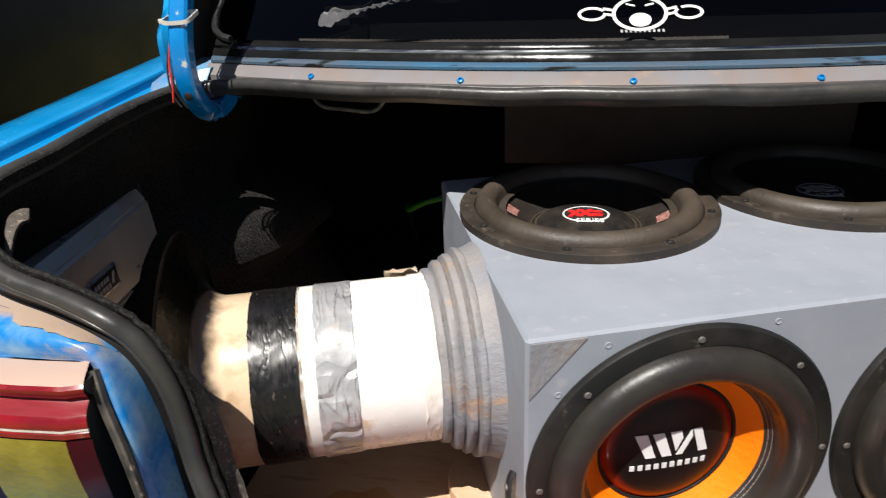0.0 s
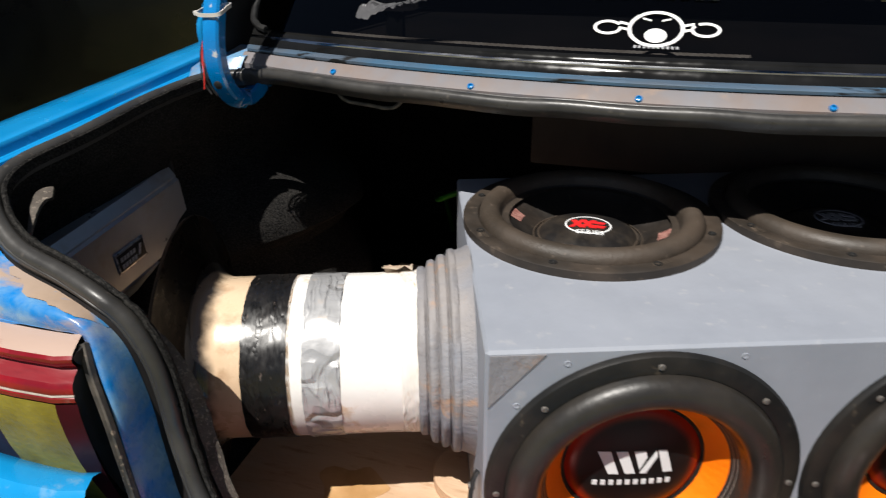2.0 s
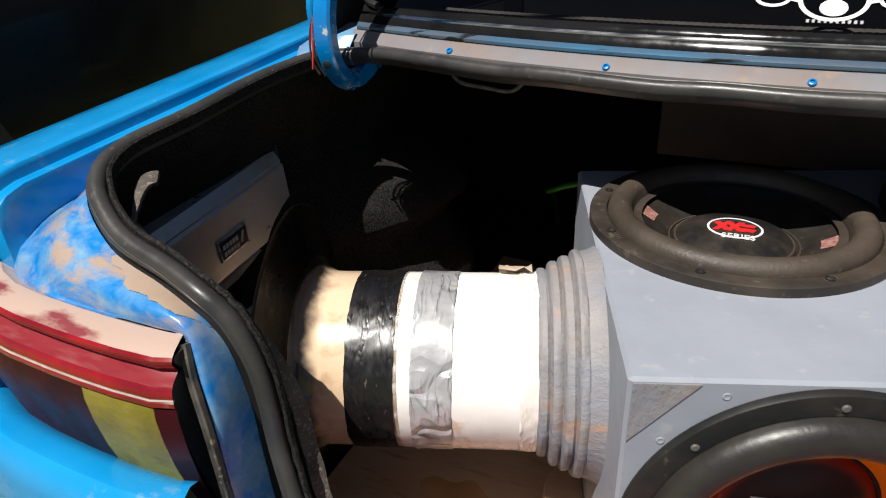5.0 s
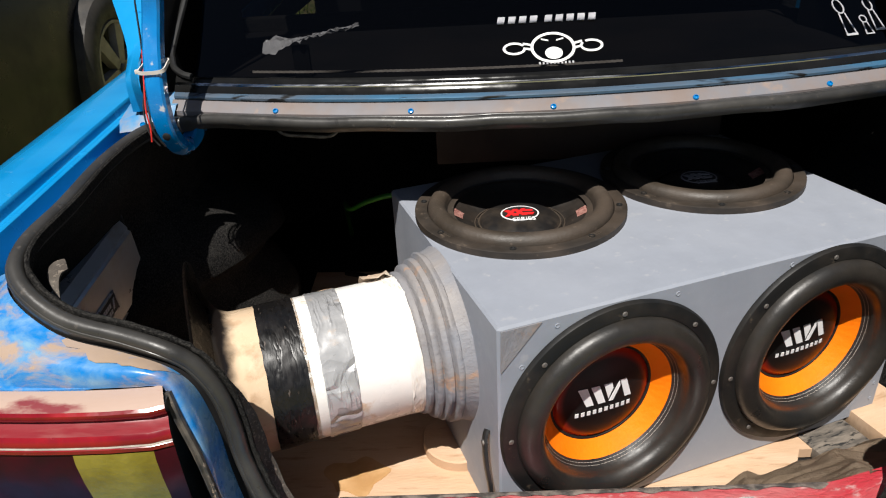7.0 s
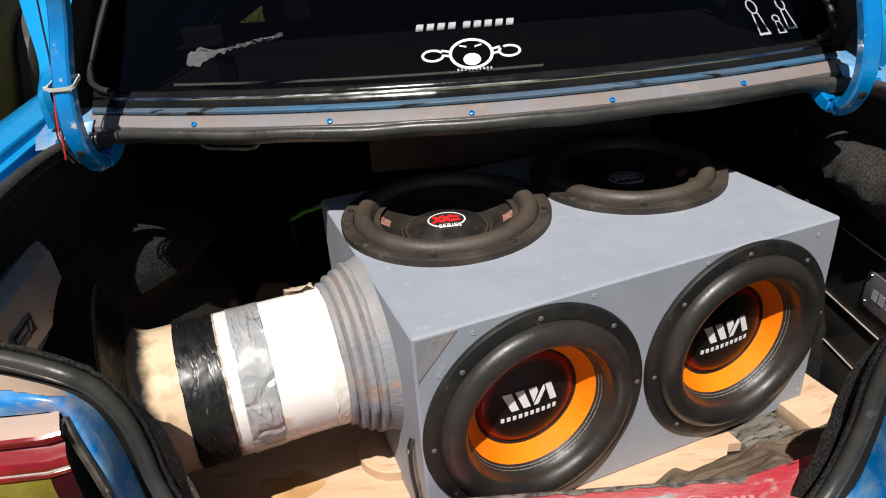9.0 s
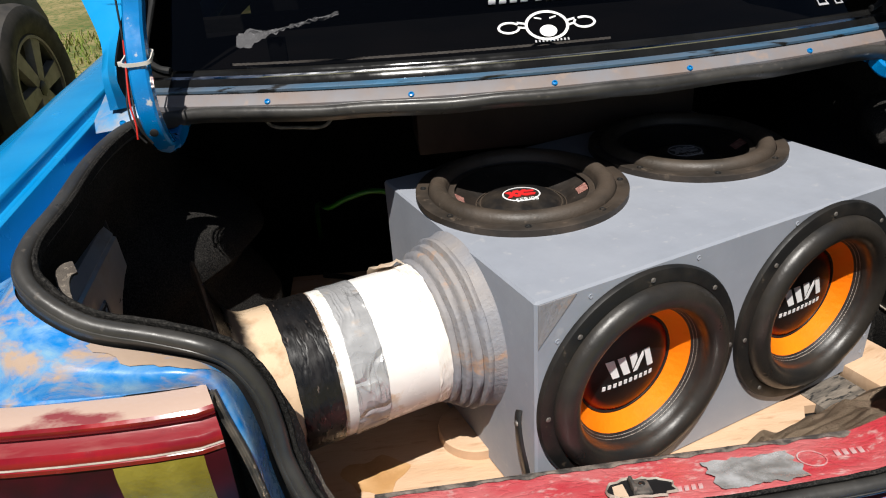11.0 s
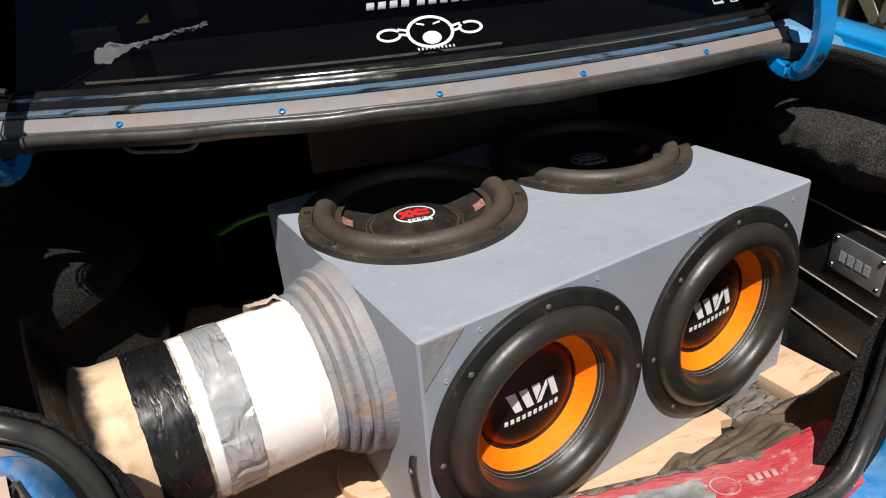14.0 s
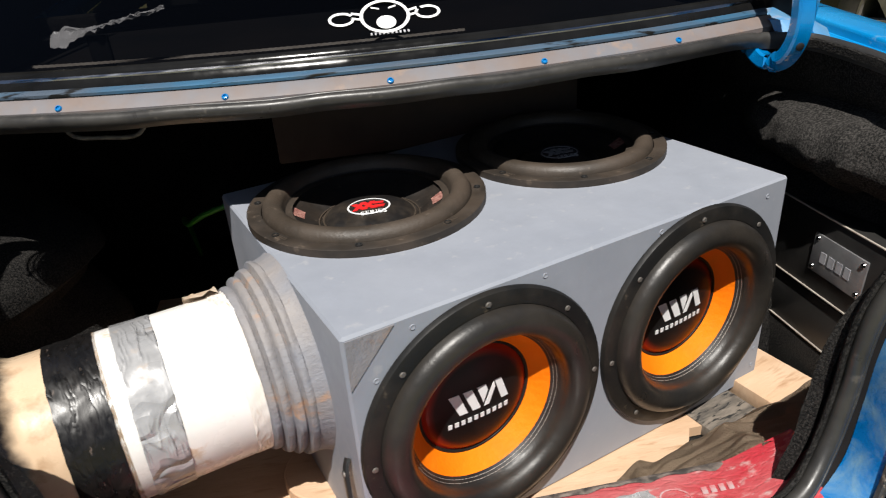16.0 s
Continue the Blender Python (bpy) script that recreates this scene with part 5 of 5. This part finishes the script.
def top_subwoofer(m, red):
    sub = thing("subwoofer", m)
    tagged(sub, "dusty black subwoofer with a red and white cap emblem" if red else "dusty black subwoofer with a grey cap emblem", "subwoofer", "subwoofers of the speaker box")
    part("frame_ring", lathe([(0.10, 0.004), (0.1385, 0.005), (0.1395, 0.0098), (0.1555, 0.0105), (0.1578, 0.0095), (0.1580, 0.0)], 112), M_flange_dusty, sub, "dusty black frame ring")
    roll = [(0.1385, 0.006)] + [(0.1245 + 0.0135 * math.cos(a), 0.009 + 0.0135 * math.sin(a)) for a in np.linspace(0.05, math.pi - 0.02, 15)] + [(0.110, 0.006), (0.108, 0.0)]
    part("surround", lathe(roll, 112), M_foam_dusty, sub, "dusty black foam surround")
    cone_ob = part("cone", lathe([(0.111, 0.008), (0.107, 0.001), (0.090, -0.009), (0.068, -0.021), (0.052, -0.030)], 96), M_black_cone, sub)
    for a0 in (-0.24, 2.86):
        rows = [[(r * math.cos(a0 + 0.02 * i), r * math.sin(a0 + 0.02 * i), h + 0.001) for r, h in ((0.1045, -0.0002), (0.094, -0.0064), (0.086, -0.0110))] for i in range(13)]
        part("tinsel_patch", loft(rows), M_thread_red, cone_ob, "reddish woven patch")
    cap = [(0.064, -0.023), (0.064, -0.0195), (0.061, -0.0185)] + [(0.0600 * math.cos(a), -0.0185 + 0.014 * math.sin(a)) for a in np.linspace(0.06, math.pi / 2, 12)]
    cap[-1] = (0.0, cap[-1][1])
    cap_ob = part("dust_cap", lathe(cap, 80), M_cap_black, sub)
    part("cap_bead", lathe([(0.062 + 0.0012 * math.cos(a), -0.0185 + 0.0012 * math.sin(a)) for a in np.linspace(0, 2 * math.pi, 9)], 80), M_foam_dusty, cap_ob)
    part("cap_bead", lathe([(0.068 + 0.0010 * math.cos(a), -0.0200 + 0.0010 * math.sin(a)) for a in np.linspace(0, 2 * math.pi, 9)], 80), M_foam_dusty, cap_ob)
    top = Matrix.Translation((0, -0.002, 0))
    bm = ring_plate(0.029, 0.0255, 0.0022, 0.0006, top)
    on_dome(bm, 0.060, -0.0185, 0.014)
    part("emblem_ring", bm, M_white if red else M_silver_print, cap_ob, smooth=False)
    bm = bmesh.new()
    for x0 in (-0.019, -0.006):
        slab([(x0 - 0.004, 0.012), (x0 + 0.004, 0.012), (x0 + 0.016, -0.010), (x0 + 0.008, -0.010)], 0.0006, top, bm)
        slab([(x0 + 0.010, 0.0128), (x0 + 0.017, 0.0128), (x0 + 0.002, -0.0095), (x0 - 0.005, -0.0095)], 0.0008, top, bm)
    slab([(0.005, 0.009), (0.022, 0.009), (0.020, 0.003), (0.006, 0.003)], 0.0009, top, bm)
    slab([(0.006, -0.002), (0.022, -0.002), (0.019, -0.0085), (0.007, -0.0085)], 0.0009, top, bm)
    on_dome(bm, 0.060, -0.0185, 0.014)
    part("emblem", bm, M_red if red else M_silver_print, cap_ob, smooth=False)
    bm = word_mesh("SERIES", 0.0125, Matrix.Translation((0.003, -0.0275, 0.0006)))
    on_dome(bm, 0.060, -0.0185, 0.014)
    part("emblem_word", bm, M_white if red else M_silver_print, cap_ob, smooth=False)
    for k in range(8):
        a = math.pi / 8 + 0.16 + k * math.pi / 4
        part("bolt_hole", lathe([(0.0, 0.0104), (0.0032, 0.0104), (0.0036, 0.0116), (0.0046, 0.0116), (0.0048, 0.0095)], 10), M_black, sub, place=Matrix.Translation((0.1465 * math.cos(a), 0.1465 * math.sin(a), 0)))
    # Cast marks on the rim: small raised bars that cannot be read.
    for a0 in (-1.05, -2.6, 0.9, 2.2):
        bm = bmesh.new()
        for k in range(6):
            a = a0 + 0.028 * k
            slab([(-0.0014, -0.0028), (0.0014, -0.0028), (0.0014, 0.0028), (-0.0014, 0.0028)], 0.0007, Matrix.Translation((0.1465 * math.cos(a), 0.1465 * math.sin(a), 0.0099)) @ pose(0, 0, 0, 0, 0, math.degrees(a) + 90), bm)
        part("cast_marks", bm, M_foam_dusty, sub, smooth=False)
    return sub


top_subwoofer(BOX @ Matrix.Translation((0.157, 0.279, H)) @ pose(0, 0, 0, 0, 0, -15), True)
top_subwoofer(BOX @ Matrix.Translation((0.479, 0.279, H)) @ pose(0, 0, 0, 0, 0, -12), False)

# ---- amplifiers and clutter in the boot ----
AMP = Matrix.Translation((-0.640, -0.183, 0.795)) @ pose(0, 0, 0, 6, 0, 0)
amp = thing("amplifier", AMP)
tagged(amp, "silver-grey amplifier fixed upright on the side lining", "amplifier", "amplifiers in the boot")
prof = [(-0.072, -0.03), (-0.072, 0.006), (-0.052, 0.016), (-0.049, 0.014), (-0.046, 0.018), (0.040, 0.018), (0.043, 0.014), (0.046, 0.015), (0.060, 0.006), (0.062, -0.03)]
rows = [[(d, y, z) for z, d in prof] for y in (-0.145, -0.143, 0.123, 0.125)]
bm = loft(rows, True, caps=True)
part("casing", bm, M_alu, amp, "dull aluminium casing with folded edges")
part("end_plate", box((0.042, 0.005, 0.138), (-0.010, 0.128, 0), 0.002), M_black, amp)
part("badge", box((0.003, 0.056, 0.030), (0.0190, 0.000, -0.010), 0.0014), M_badge, amp, "small framed badge")
part("badge_face", box((0.0015, 0.050, 0.024), (0.0202, 0.000, -0.010), 0.0006), M_black, amp)
bm = bmesh.new()
face = Matrix(((0, 0, 1, 0.0210), (1, 0, 0, 0.000), (0, 1, 0, -0.010), (0, 0, 0, 1)))
bar_word(bm, 0.030, 0.006, 5, face @ Matrix.Translation((-0.007, 0.001, 0)), 0.001)
bar_word(bm, 0.030, 0.006, 5, face @ Matrix.Translation((-0.007, -0.009, 0)), 0.001)
slab([(0.010, -0.006), (0.014, -0.006), (0.020, 0.008), (0.016, 0.008)], 0.0006, face, bm)
part("badge_bars", bm, M_white, amp, smooth=False)

plate = thing("white_control_box", Matrix.Translation((-0.640, -0.180, 0.620)) @ pose(0, 0, 0, 4, 0, 0))
tagged(plate, "white labelled box under the amplifier", "control box")
part("body", box((0.03, 0.19, 0.10), (0, 0, 0), 0.003), M_white, plate)
face = Matrix(((0, 0, 1, 0.0152), (1, 0, 0, 0.0), (0, 1, 0, 0.0), (0, 0, 0, 1)))
part("upper_label_bars", bar_word(bmesh.new(), 0.07, 0.012, 7, face @ Matrix.Translation((0.05, 0.025, 0)), 0.002), M_black, plate, smooth=False)
part("lower_label_bars", bar_word(bmesh.new(), 0.05, 0.018, 4, face @ Matrix.Translation((0.06, -0.03, 0)), 0.003), M_black, plate, smooth=False)

rack = thing("amplifier", Matrix.Translation((0.580, -0.08, 0.70)) @ pose(0, 0, 0, 0, 3, 2))
tagged(rack, "black amplifier with a satin name plate on its side", "amplifier", "amplifiers in the boot")
part("casing", box((0.06, 0.46, 0.117), (0.03, 0.0, 0.0), 0.002), M_black, rack)
# Pale strips stand in for the bright line of light along the edges.
part("lit_edge_strip", box((0.003, 0.46, 0.0022), (-0.0005, 0.0, 0.0585), 0.0008), M_edge, rack, "pale strip painted as the lit top edge")
part("lit_edge_strip", box((0.003, 0.46, 0.0022), (-0.0005, 0.0, -0.0575), 0.0008), M_edge, rack, "pale strip painted as the lit lower edge")
part("name_plate", box((0.003, 0.100, 0.058), (-0.0015, -0.068, 0.002), 0.0012), M_plate, rack, "satin metal plate with four screws")
bm = bmesh.new()
face = Matrix(((0, 0, -1, -0.0032), (-1, 0, 0, -0.068), (0, 1, 0, 0.0), (0, 0, 0, 1)))
bar_word(bm, 0.062, 0.016, 4, face @ Matrix.Translation((0.0, -0.008, 0)), 0.0, 0.3)
part("plate_bars", bm, M_silver_print, rack, smooth=False)
for dy in (-0.111, -0.025):
    for dz in (-0.020, 0.024):
        part("plate_screw", lathe([(0, 0.002), (0.003, 0.002), (0.004, 0.0)], 10), M_steel, rack, place=Matrix.Translation((-0.003, dy, dz)) @ pose(0, 0, 0, 0, -90, 0))
low_amp = part("equipment_box", box((0.06, 0.46, 0.074), (0.03, 0.0, 0.0), 0.002), M_black, None, place=Matrix.Translation((0.577, -0.08, 0.600)) @ pose(0, 0, 0, 0, 3, 2))
tagged(low_amp, "black equipment box below the amplifier", "equipment box")
# Another lit edge drawn as a pale strip.
part("lit_edge_strip", box((0.003, 0.46, 0.0022), (-0.0005, 0.0, -0.0365), 0.0008), M_edge, low_amp)
lower = part("carpeted_box", box((0.06, 0.46, 0.074), (0.03, 0.0, 0.0), 0.004), M_carpet, None, place=Matrix.Translation((0.572, -0.08, 0.523)) @ pose(0, 0, 0, 0, 4, 2))
tagged(lower, "black carpeted ledge below the equipment box", "carpeted ledge")

hung = thing("amplifier", Matrix.Translation((0.09, 0.36, 0.885)))
tagged(hung, "dark brown amplifier hung under the parcel shelf", "amplifier", "amplifiers in the boot")
part("casing", box((0.53, 0.18, 0.165), (0, 0, 0), 0.004), mat("dark_brown_board", (0.055, 0.036, 0.028), 0.6, second=(0.075, 0.05, 0.038), scale=6), hung)
bm = bmesh.new()
bar_word(bm, 0.03, 0.008, 4, Matrix(((1, 0, 0, -0.02), (0, 0, -1, -0.0905), (0, 1, 0, 0.02), (0, 0, 0, 1))), 0.003)
part("marks", bm, M_red, hung, smooth=False)

cloth_rows = []
for i in range(71):
    u = i / 70
    row = []
    for k in range(45):
        v = k / 44
        x = 0.20 + 0.345 * u + 0.015 * noise.noise((u * 3, v * 3, 1))
        y = -0.358 + 0.165 * v * (0.45 + 0.55 * u) + 0.01 * noise.noise((u * 5, v * 4, 4))
        z = 0.512 + 0.075 * math.sin(math.pi * min(1, u * 1.15)) * (1 - 0.75 * v) + 0.010 * abs(noise.noise((u * 5, v * 5, 7))) + 0.004 * noise.noise((u * 11, v * 8, 2)) + 0.010 * max(0.0, 1 - 5 * abs(noise.noise((u * 2.2, v * 1.6, 9)))) + 0.045 * u * (1 - v) + 0.075 * u ** 3 * (1 - 0.6 * v)
        row.append((x, y, max(0.507, z)))
    cloth_rows.append(row)
bm = loft(cloth_rows)
bmesh.ops.solidify(bm, geom=bm.faces[:], thickness=0.006)
cloth = part("felt_cloth", bm, M_cloth)
tagged(cloth, "crumpled brown felt cloth in the boot corner", "cloth")

gc = part("green_cable", tube([(-0.42, 0.62, 0.49), (-0.41, 0.54, 0.60), (-0.39, 0.43, 0.66), (-0.364, 0.345, 0.685), (-0.322, 0.33, 0.708), (-0.262, 0.33, 0.717), (-0.19, 0.335, 0.68), (-0.14, 0.34, 0.60), (-0.12, 0.35, 0.509)], 0.0055, 10), M_green)
tagged(gc, "thick bright green power cable", "cable")
for pts in ([(-0.48, 0.28, 0.512), (-0.38, 0.30, 0.512), (-0.30, 0.27, 0.512), (-0.25, 0.20, 0.512)], [(-0.40, 0.38, 0.512), (-0.33, 0.34, 0.514), (-0.28, 0.25, 0.512), (-0.30, 0.16, 0.512)]):
    c = part("black_cable", tube(pts, 0.006, 8), M_wire_black)
    tagged(c, "black cable lying on the plywood", "cable")

# Wrappings on the sill.
rows = []
for i in range(25):
    u = i / 24
    row = []
    for k in range(15):
        v = k / 14
        x = 0.095 + 0.108 * u + 0.006 * noise.noise((v * 6, 2, 5)) * (1 if i in (0, 24) else 0)
        y = -0.432 + 0.054 * v + (0.006 * noise.noise((u * 9, v, 1)) if k in (0, 14) else 0)
        row.append((x, y, 0.6112 + (-0.400 - y) * 0.225 + 0.0008 + 0.0022 * max(0.0, 1 - 4 * abs(noise.noise((u * 2.2, v * 2.6, 3)))) + 0.0004 * noise.noise((u * 9, v * 6, 8))))
    rows.append(row)
foil = part("silver_wrapping", loft(rows), M_foil, sill, "torn crumpled silver wrapping")
def on_sill(x, y, lift=0.0):
    return Vector((x, y, 0.6112 + (-0.400 - y) * 0.225 + lift))


rng_sill = random.Random(11)
edge = []
for k in range(28):
    a = 2 * math.pi * k / 28
    edge.append((0.038 * math.cos(a) * (1 + 0.10 * rng_sill.uniform(-1, 1)), 0.017 * math.copysign(abs(math.sin(a)) ** 0.6, math.sin(a)) * (1 + 0.12 * rng_sill.uniform(-1, 1))))
tilt = Matrix.Translation(on_sill(0.006, -0.412, 0.0018)) @ pose(0, 0, 0, -12.7, 0, -4)
hole = part("torn_hole", slab(edge, 0.0008, tilt), M_dark, sill, "dark torn hole round the lock striker", smooth=False)
rows = []
for k in range(57):
    x, y = edge[(k // 2) % 28]
    q = 1.06 + 0.10 * abs(noise.noise((k * 0.7, 2, 1)))
    rows.append([tilt @ Vector((x * 1.0, y * 1.0, 0.0008)), tilt @ Vector((x * (q + 1) / 2, y * (q + 1) / 2, 0.0034 + 0.0018 * noise.noise((k * 0.9, 1, 4)))), tilt @ Vector((x * q, y * q, 0.0002))])
part("torn_rim", loft(rows[:56:2] + rows[:1]), M_edge, sill, "pale curled rim of the torn wrapping")
bm = box((0.020, 0.026, 0.003), (0.002, 0.0, 0.003), 0.001, tilt)
box((0.004, 0.024, 0.010), (-0.008, 0.0, 0.006), 0.001, tilt, bm)
latch = part("lock_striker", bm, M_bolt, sill, "dull metal lock striker")
part("striker_hole", lathe([(0.0, 0.0052), (0.003, 0.0052), (0.0036, 0.0056), (0.0042, 0.0046)], 12), M_black, latch, place=tilt @ Matrix.Translation((0.004, 0.004, 0)))
part("glue_patch", slab([(-0.032, -0.013), (-0.016, -0.014), (-0.017, 0.010), (-0.030, 0.006)], 0.0016, tilt), M_tape_tan, sill, "tan glue in the torn hole", smooth=False)
M_print = mat("faded_pale_print", (0.52, 0.40, 0.40), 0.5, second=(0.55, 0.16, 0.17), scale=60, amount=0.6, sharp=0.15)
for x0, y0, z0, w, h in ((0.285, -0.400, 0.6112, 0.010, 0.012), (0.055, -0.425, 0.6170, 0.0083, 0.010)):
    for k in range(6):
        bm = slab([(0, 0), (w * 0.62, 0), (w * 0.62 + 0.003, h), (0.003, h)], 0.0005)
        part("faded_mark", bm, M_print, sill, smooth=False, place=Matrix.Translation((x0 + (k - 3) * w, y0, z0)) @ pose(0, 0, 0, -12.7, 0, 0))
part("faded_ring", ring_plate(0.017, 0.017, 0.0016, 0.0006, Matrix.Translation((0.225, -0.398, 0.6108)) @ pose(0, 0, 0, -12.7, 0, 0), 24), M_print, sill, smooth=False)
# Black grime and torn edges along the inner edge of the sill.
rows = []
for k in range(121):
    x = -0.30 + 0.66 * k / 120
    a = 0.5 + 0.5 * noise.noise((x * 40, 0, 2))
    c = noise.noise((x * 90, 3, 1))
    rows.append([(x, -0.3530 + 0.004 * c, 0.596), (x, -0.3525 - 0.002 * a, 0.6015 + 0.0025 * a), (x, -0.356 - 0.009 * a * a, 0.6045 + 0.001 * c), (x, -0.358 - 0.012 * a * a, 0.6035)])
part("grime", loft(rows), mat("black_grime", (0.035, 0.03, 0.027), 0.8, second=(0.16, 0.13, 0.11), scale=60, amount=0.5, bump=0.8, bump_scale=120), sill, "black grime and torn glue along the sill edge")
# A crumpled sheet of clear plastic on the parcel shelf.
rows = []
for i in range(29):
    u = i / 28
    row = []
    for k in range(9):
        v = k / 8 - 0.5
        x = -0.465 + 0.175 * u
        w = 0.022 * math.exp(-((u - 0.12) / 0.13) ** 2) + 0.006 * (1 - 0.6 * u)
        row.append((x, 0.245 - 0.03 * u + w * v + 0.004 * noise.noise((u * 9, v * 6, 1)), 0.992 + 0.050 + 0.036 * u + 0.007 * noise.noise((u * 19, v * 12, 5)) + 0.9 * w * v))
    rows.append(row)
sheet = part("plastic_sheet", loft(rows), mat("crumpled_clear_plastic", (0.9, 0.9, 0.91), 0.2, second=(0.8, 0.8, 0.82), scale=40, amount=0.4, bump=0.4, bump_scale=120), None)
part("folded_foot", box((0.03, 0.014, 0.058), (-0.40, 0.247, 1.016), 0.004), M_dark, sheet)
tagged(sheet, "crumpled shiny plastic sheet on the parcel shelf", "plastic sheet")

# ---- neighbouring cars ----


def wheel(parent, centre, out, r=0.385, rim=0.245):
    """A wheel whose face looks along out."""
    m = Matrix.Translation(centre) @ Vector(out).to_track_quat("Z", "Y").to_matrix().to_4x4()
    w = part("wheel", lathe([(rim, 0.0), (rim + 0.02, 0.02), (r - 0.05, 0.03), (r - 0.012, 0.01), (r, -0.03), (r, -0.18), (r - 0.03, -0.22), (rim, -0.2)], 64), M_tyre, parent, place=m)
    rm = part("rim", lathe([(rim, -0.005), (rim - 0.012, 0.004), (rim - 0.022, -0.01), (rim - 0.03, -0.08), (0.0, -0.10)], 48), M_black, w)
    part("rim_ring", lathe([(rim + 0.002, 0.0), (rim - 0.002, 0.010), (rim - 0.016, 0.010), (rim - 0.020, -0.03)], 64), M_alu_rim, w)
    for k in range(6):
        bm = bmesh.new()
        rows = []
        for t in np.linspace(0, 1, 6):
            rr = 0.035 + (rim - 0.05) * t
            hw = 0.034 + 0.018 * t
            rows.append([(rr, -hw, -0.03 - 0.0 * t), (rr, -hw * 0.8, 0.004), (rr, hw * 0.8, 0.004), (rr, hw, -0.03)])
        loft(rows, True, bm, True)
        part("spoke", bm, M_alu_rim, w, place=pose(0, 0, 0, 0, 0, 60 * k + 12))
    part("hub_cap", lathe([(0.0, 0.012), (0.025, 0.011), (0.034, 0.006), (0.036, -0.02)], 32), M_black, w)
    return w


def parked_car(m, label, red):
    c = thing("parked_car", m)
    tagged(c, label, "car", "cars parked beside")
    prof = [(-0.9, 0.28), (-0.93, 0.5), (-0.93, 0.8), (-0.88, 1.0), (-0.80, 1.05), (-0.68, 1.50), (-0.55, 1.58), (0.55, 1.58), (0.68, 1.50), (0.80, 1.05), (0.88, 1.0), (0.93, 0.8), (0.93, 0.5), (0.9, 0.28)]
    rows = []
    for y, k, low in ((-2.10, 0.6, 1), (-2.05, 0.75, 1), (-1.5, 0.80, 1), (-1.15, 0.85, 1), (-0.6, 1.0, 0), (0.7, 1.0, 0), (1.2, 0.85, 1), (1.5, 0.8, 1), (1.6, 0.7, 1)):
        rows.append([(x * (0.93 if low else 1), y, 0.28 + (min(z, 1.0 if low else 2.0) - 0.28) * (k if low else 1)) for x, z in prof])
    part("body", loft(rows, True, caps=True), M_car_dark, c)
    for s in (-1, 1):
        for y in (-1.45, 1.1):
            wheel(c, (s * 0.95, y, 0.385), (s, 0, 0))
    return c


parked_car(pose(-2.76, 1.41, GROUND, 0, 0, 0), "dark parked car with alloy wheels standing on grass", True)
parked_car(pose(3.35, 3.3, GROUND, 0, 0, 0), "dark parked car with alloy wheels on the grass", False)

# ---- grass ----
rng = random.Random(4)
bm = bmesh.new()
for k in range(9000):
    x, y = rng.uniform(-4.2, -0.9), rng.uniform(-1.2, 7.0)
    h, a, w = rng.uniform(0.03, 0.10), rng.uniform(0, 6.28), rng.uniform(0.004, 0.008)
    d = Vector((math.cos(a), math.sin(a), 0))
    s = Vector((-d.y, d.x, 0)) * w
    b = Vector((x, y, GROUND - 0.01))
    v = [bm.verts.new(p) for p in (b - s, b + s, b + d * h * 0.3 + Vector((0, 0, h * 0.7)) + s * 0.7, b + d * h * 0.8 + Vector((0, 0, h)), b + d * h * 0.3 + Vector((0, 0, h * 0.7)) - s * 0.7)]
    bm.faces.new(v)
grass = part("grass", bm, M_grass, smooth=False)
tagged(grass, "sunlit green and straw-coloured grass blades", "grass", kind="stuff")
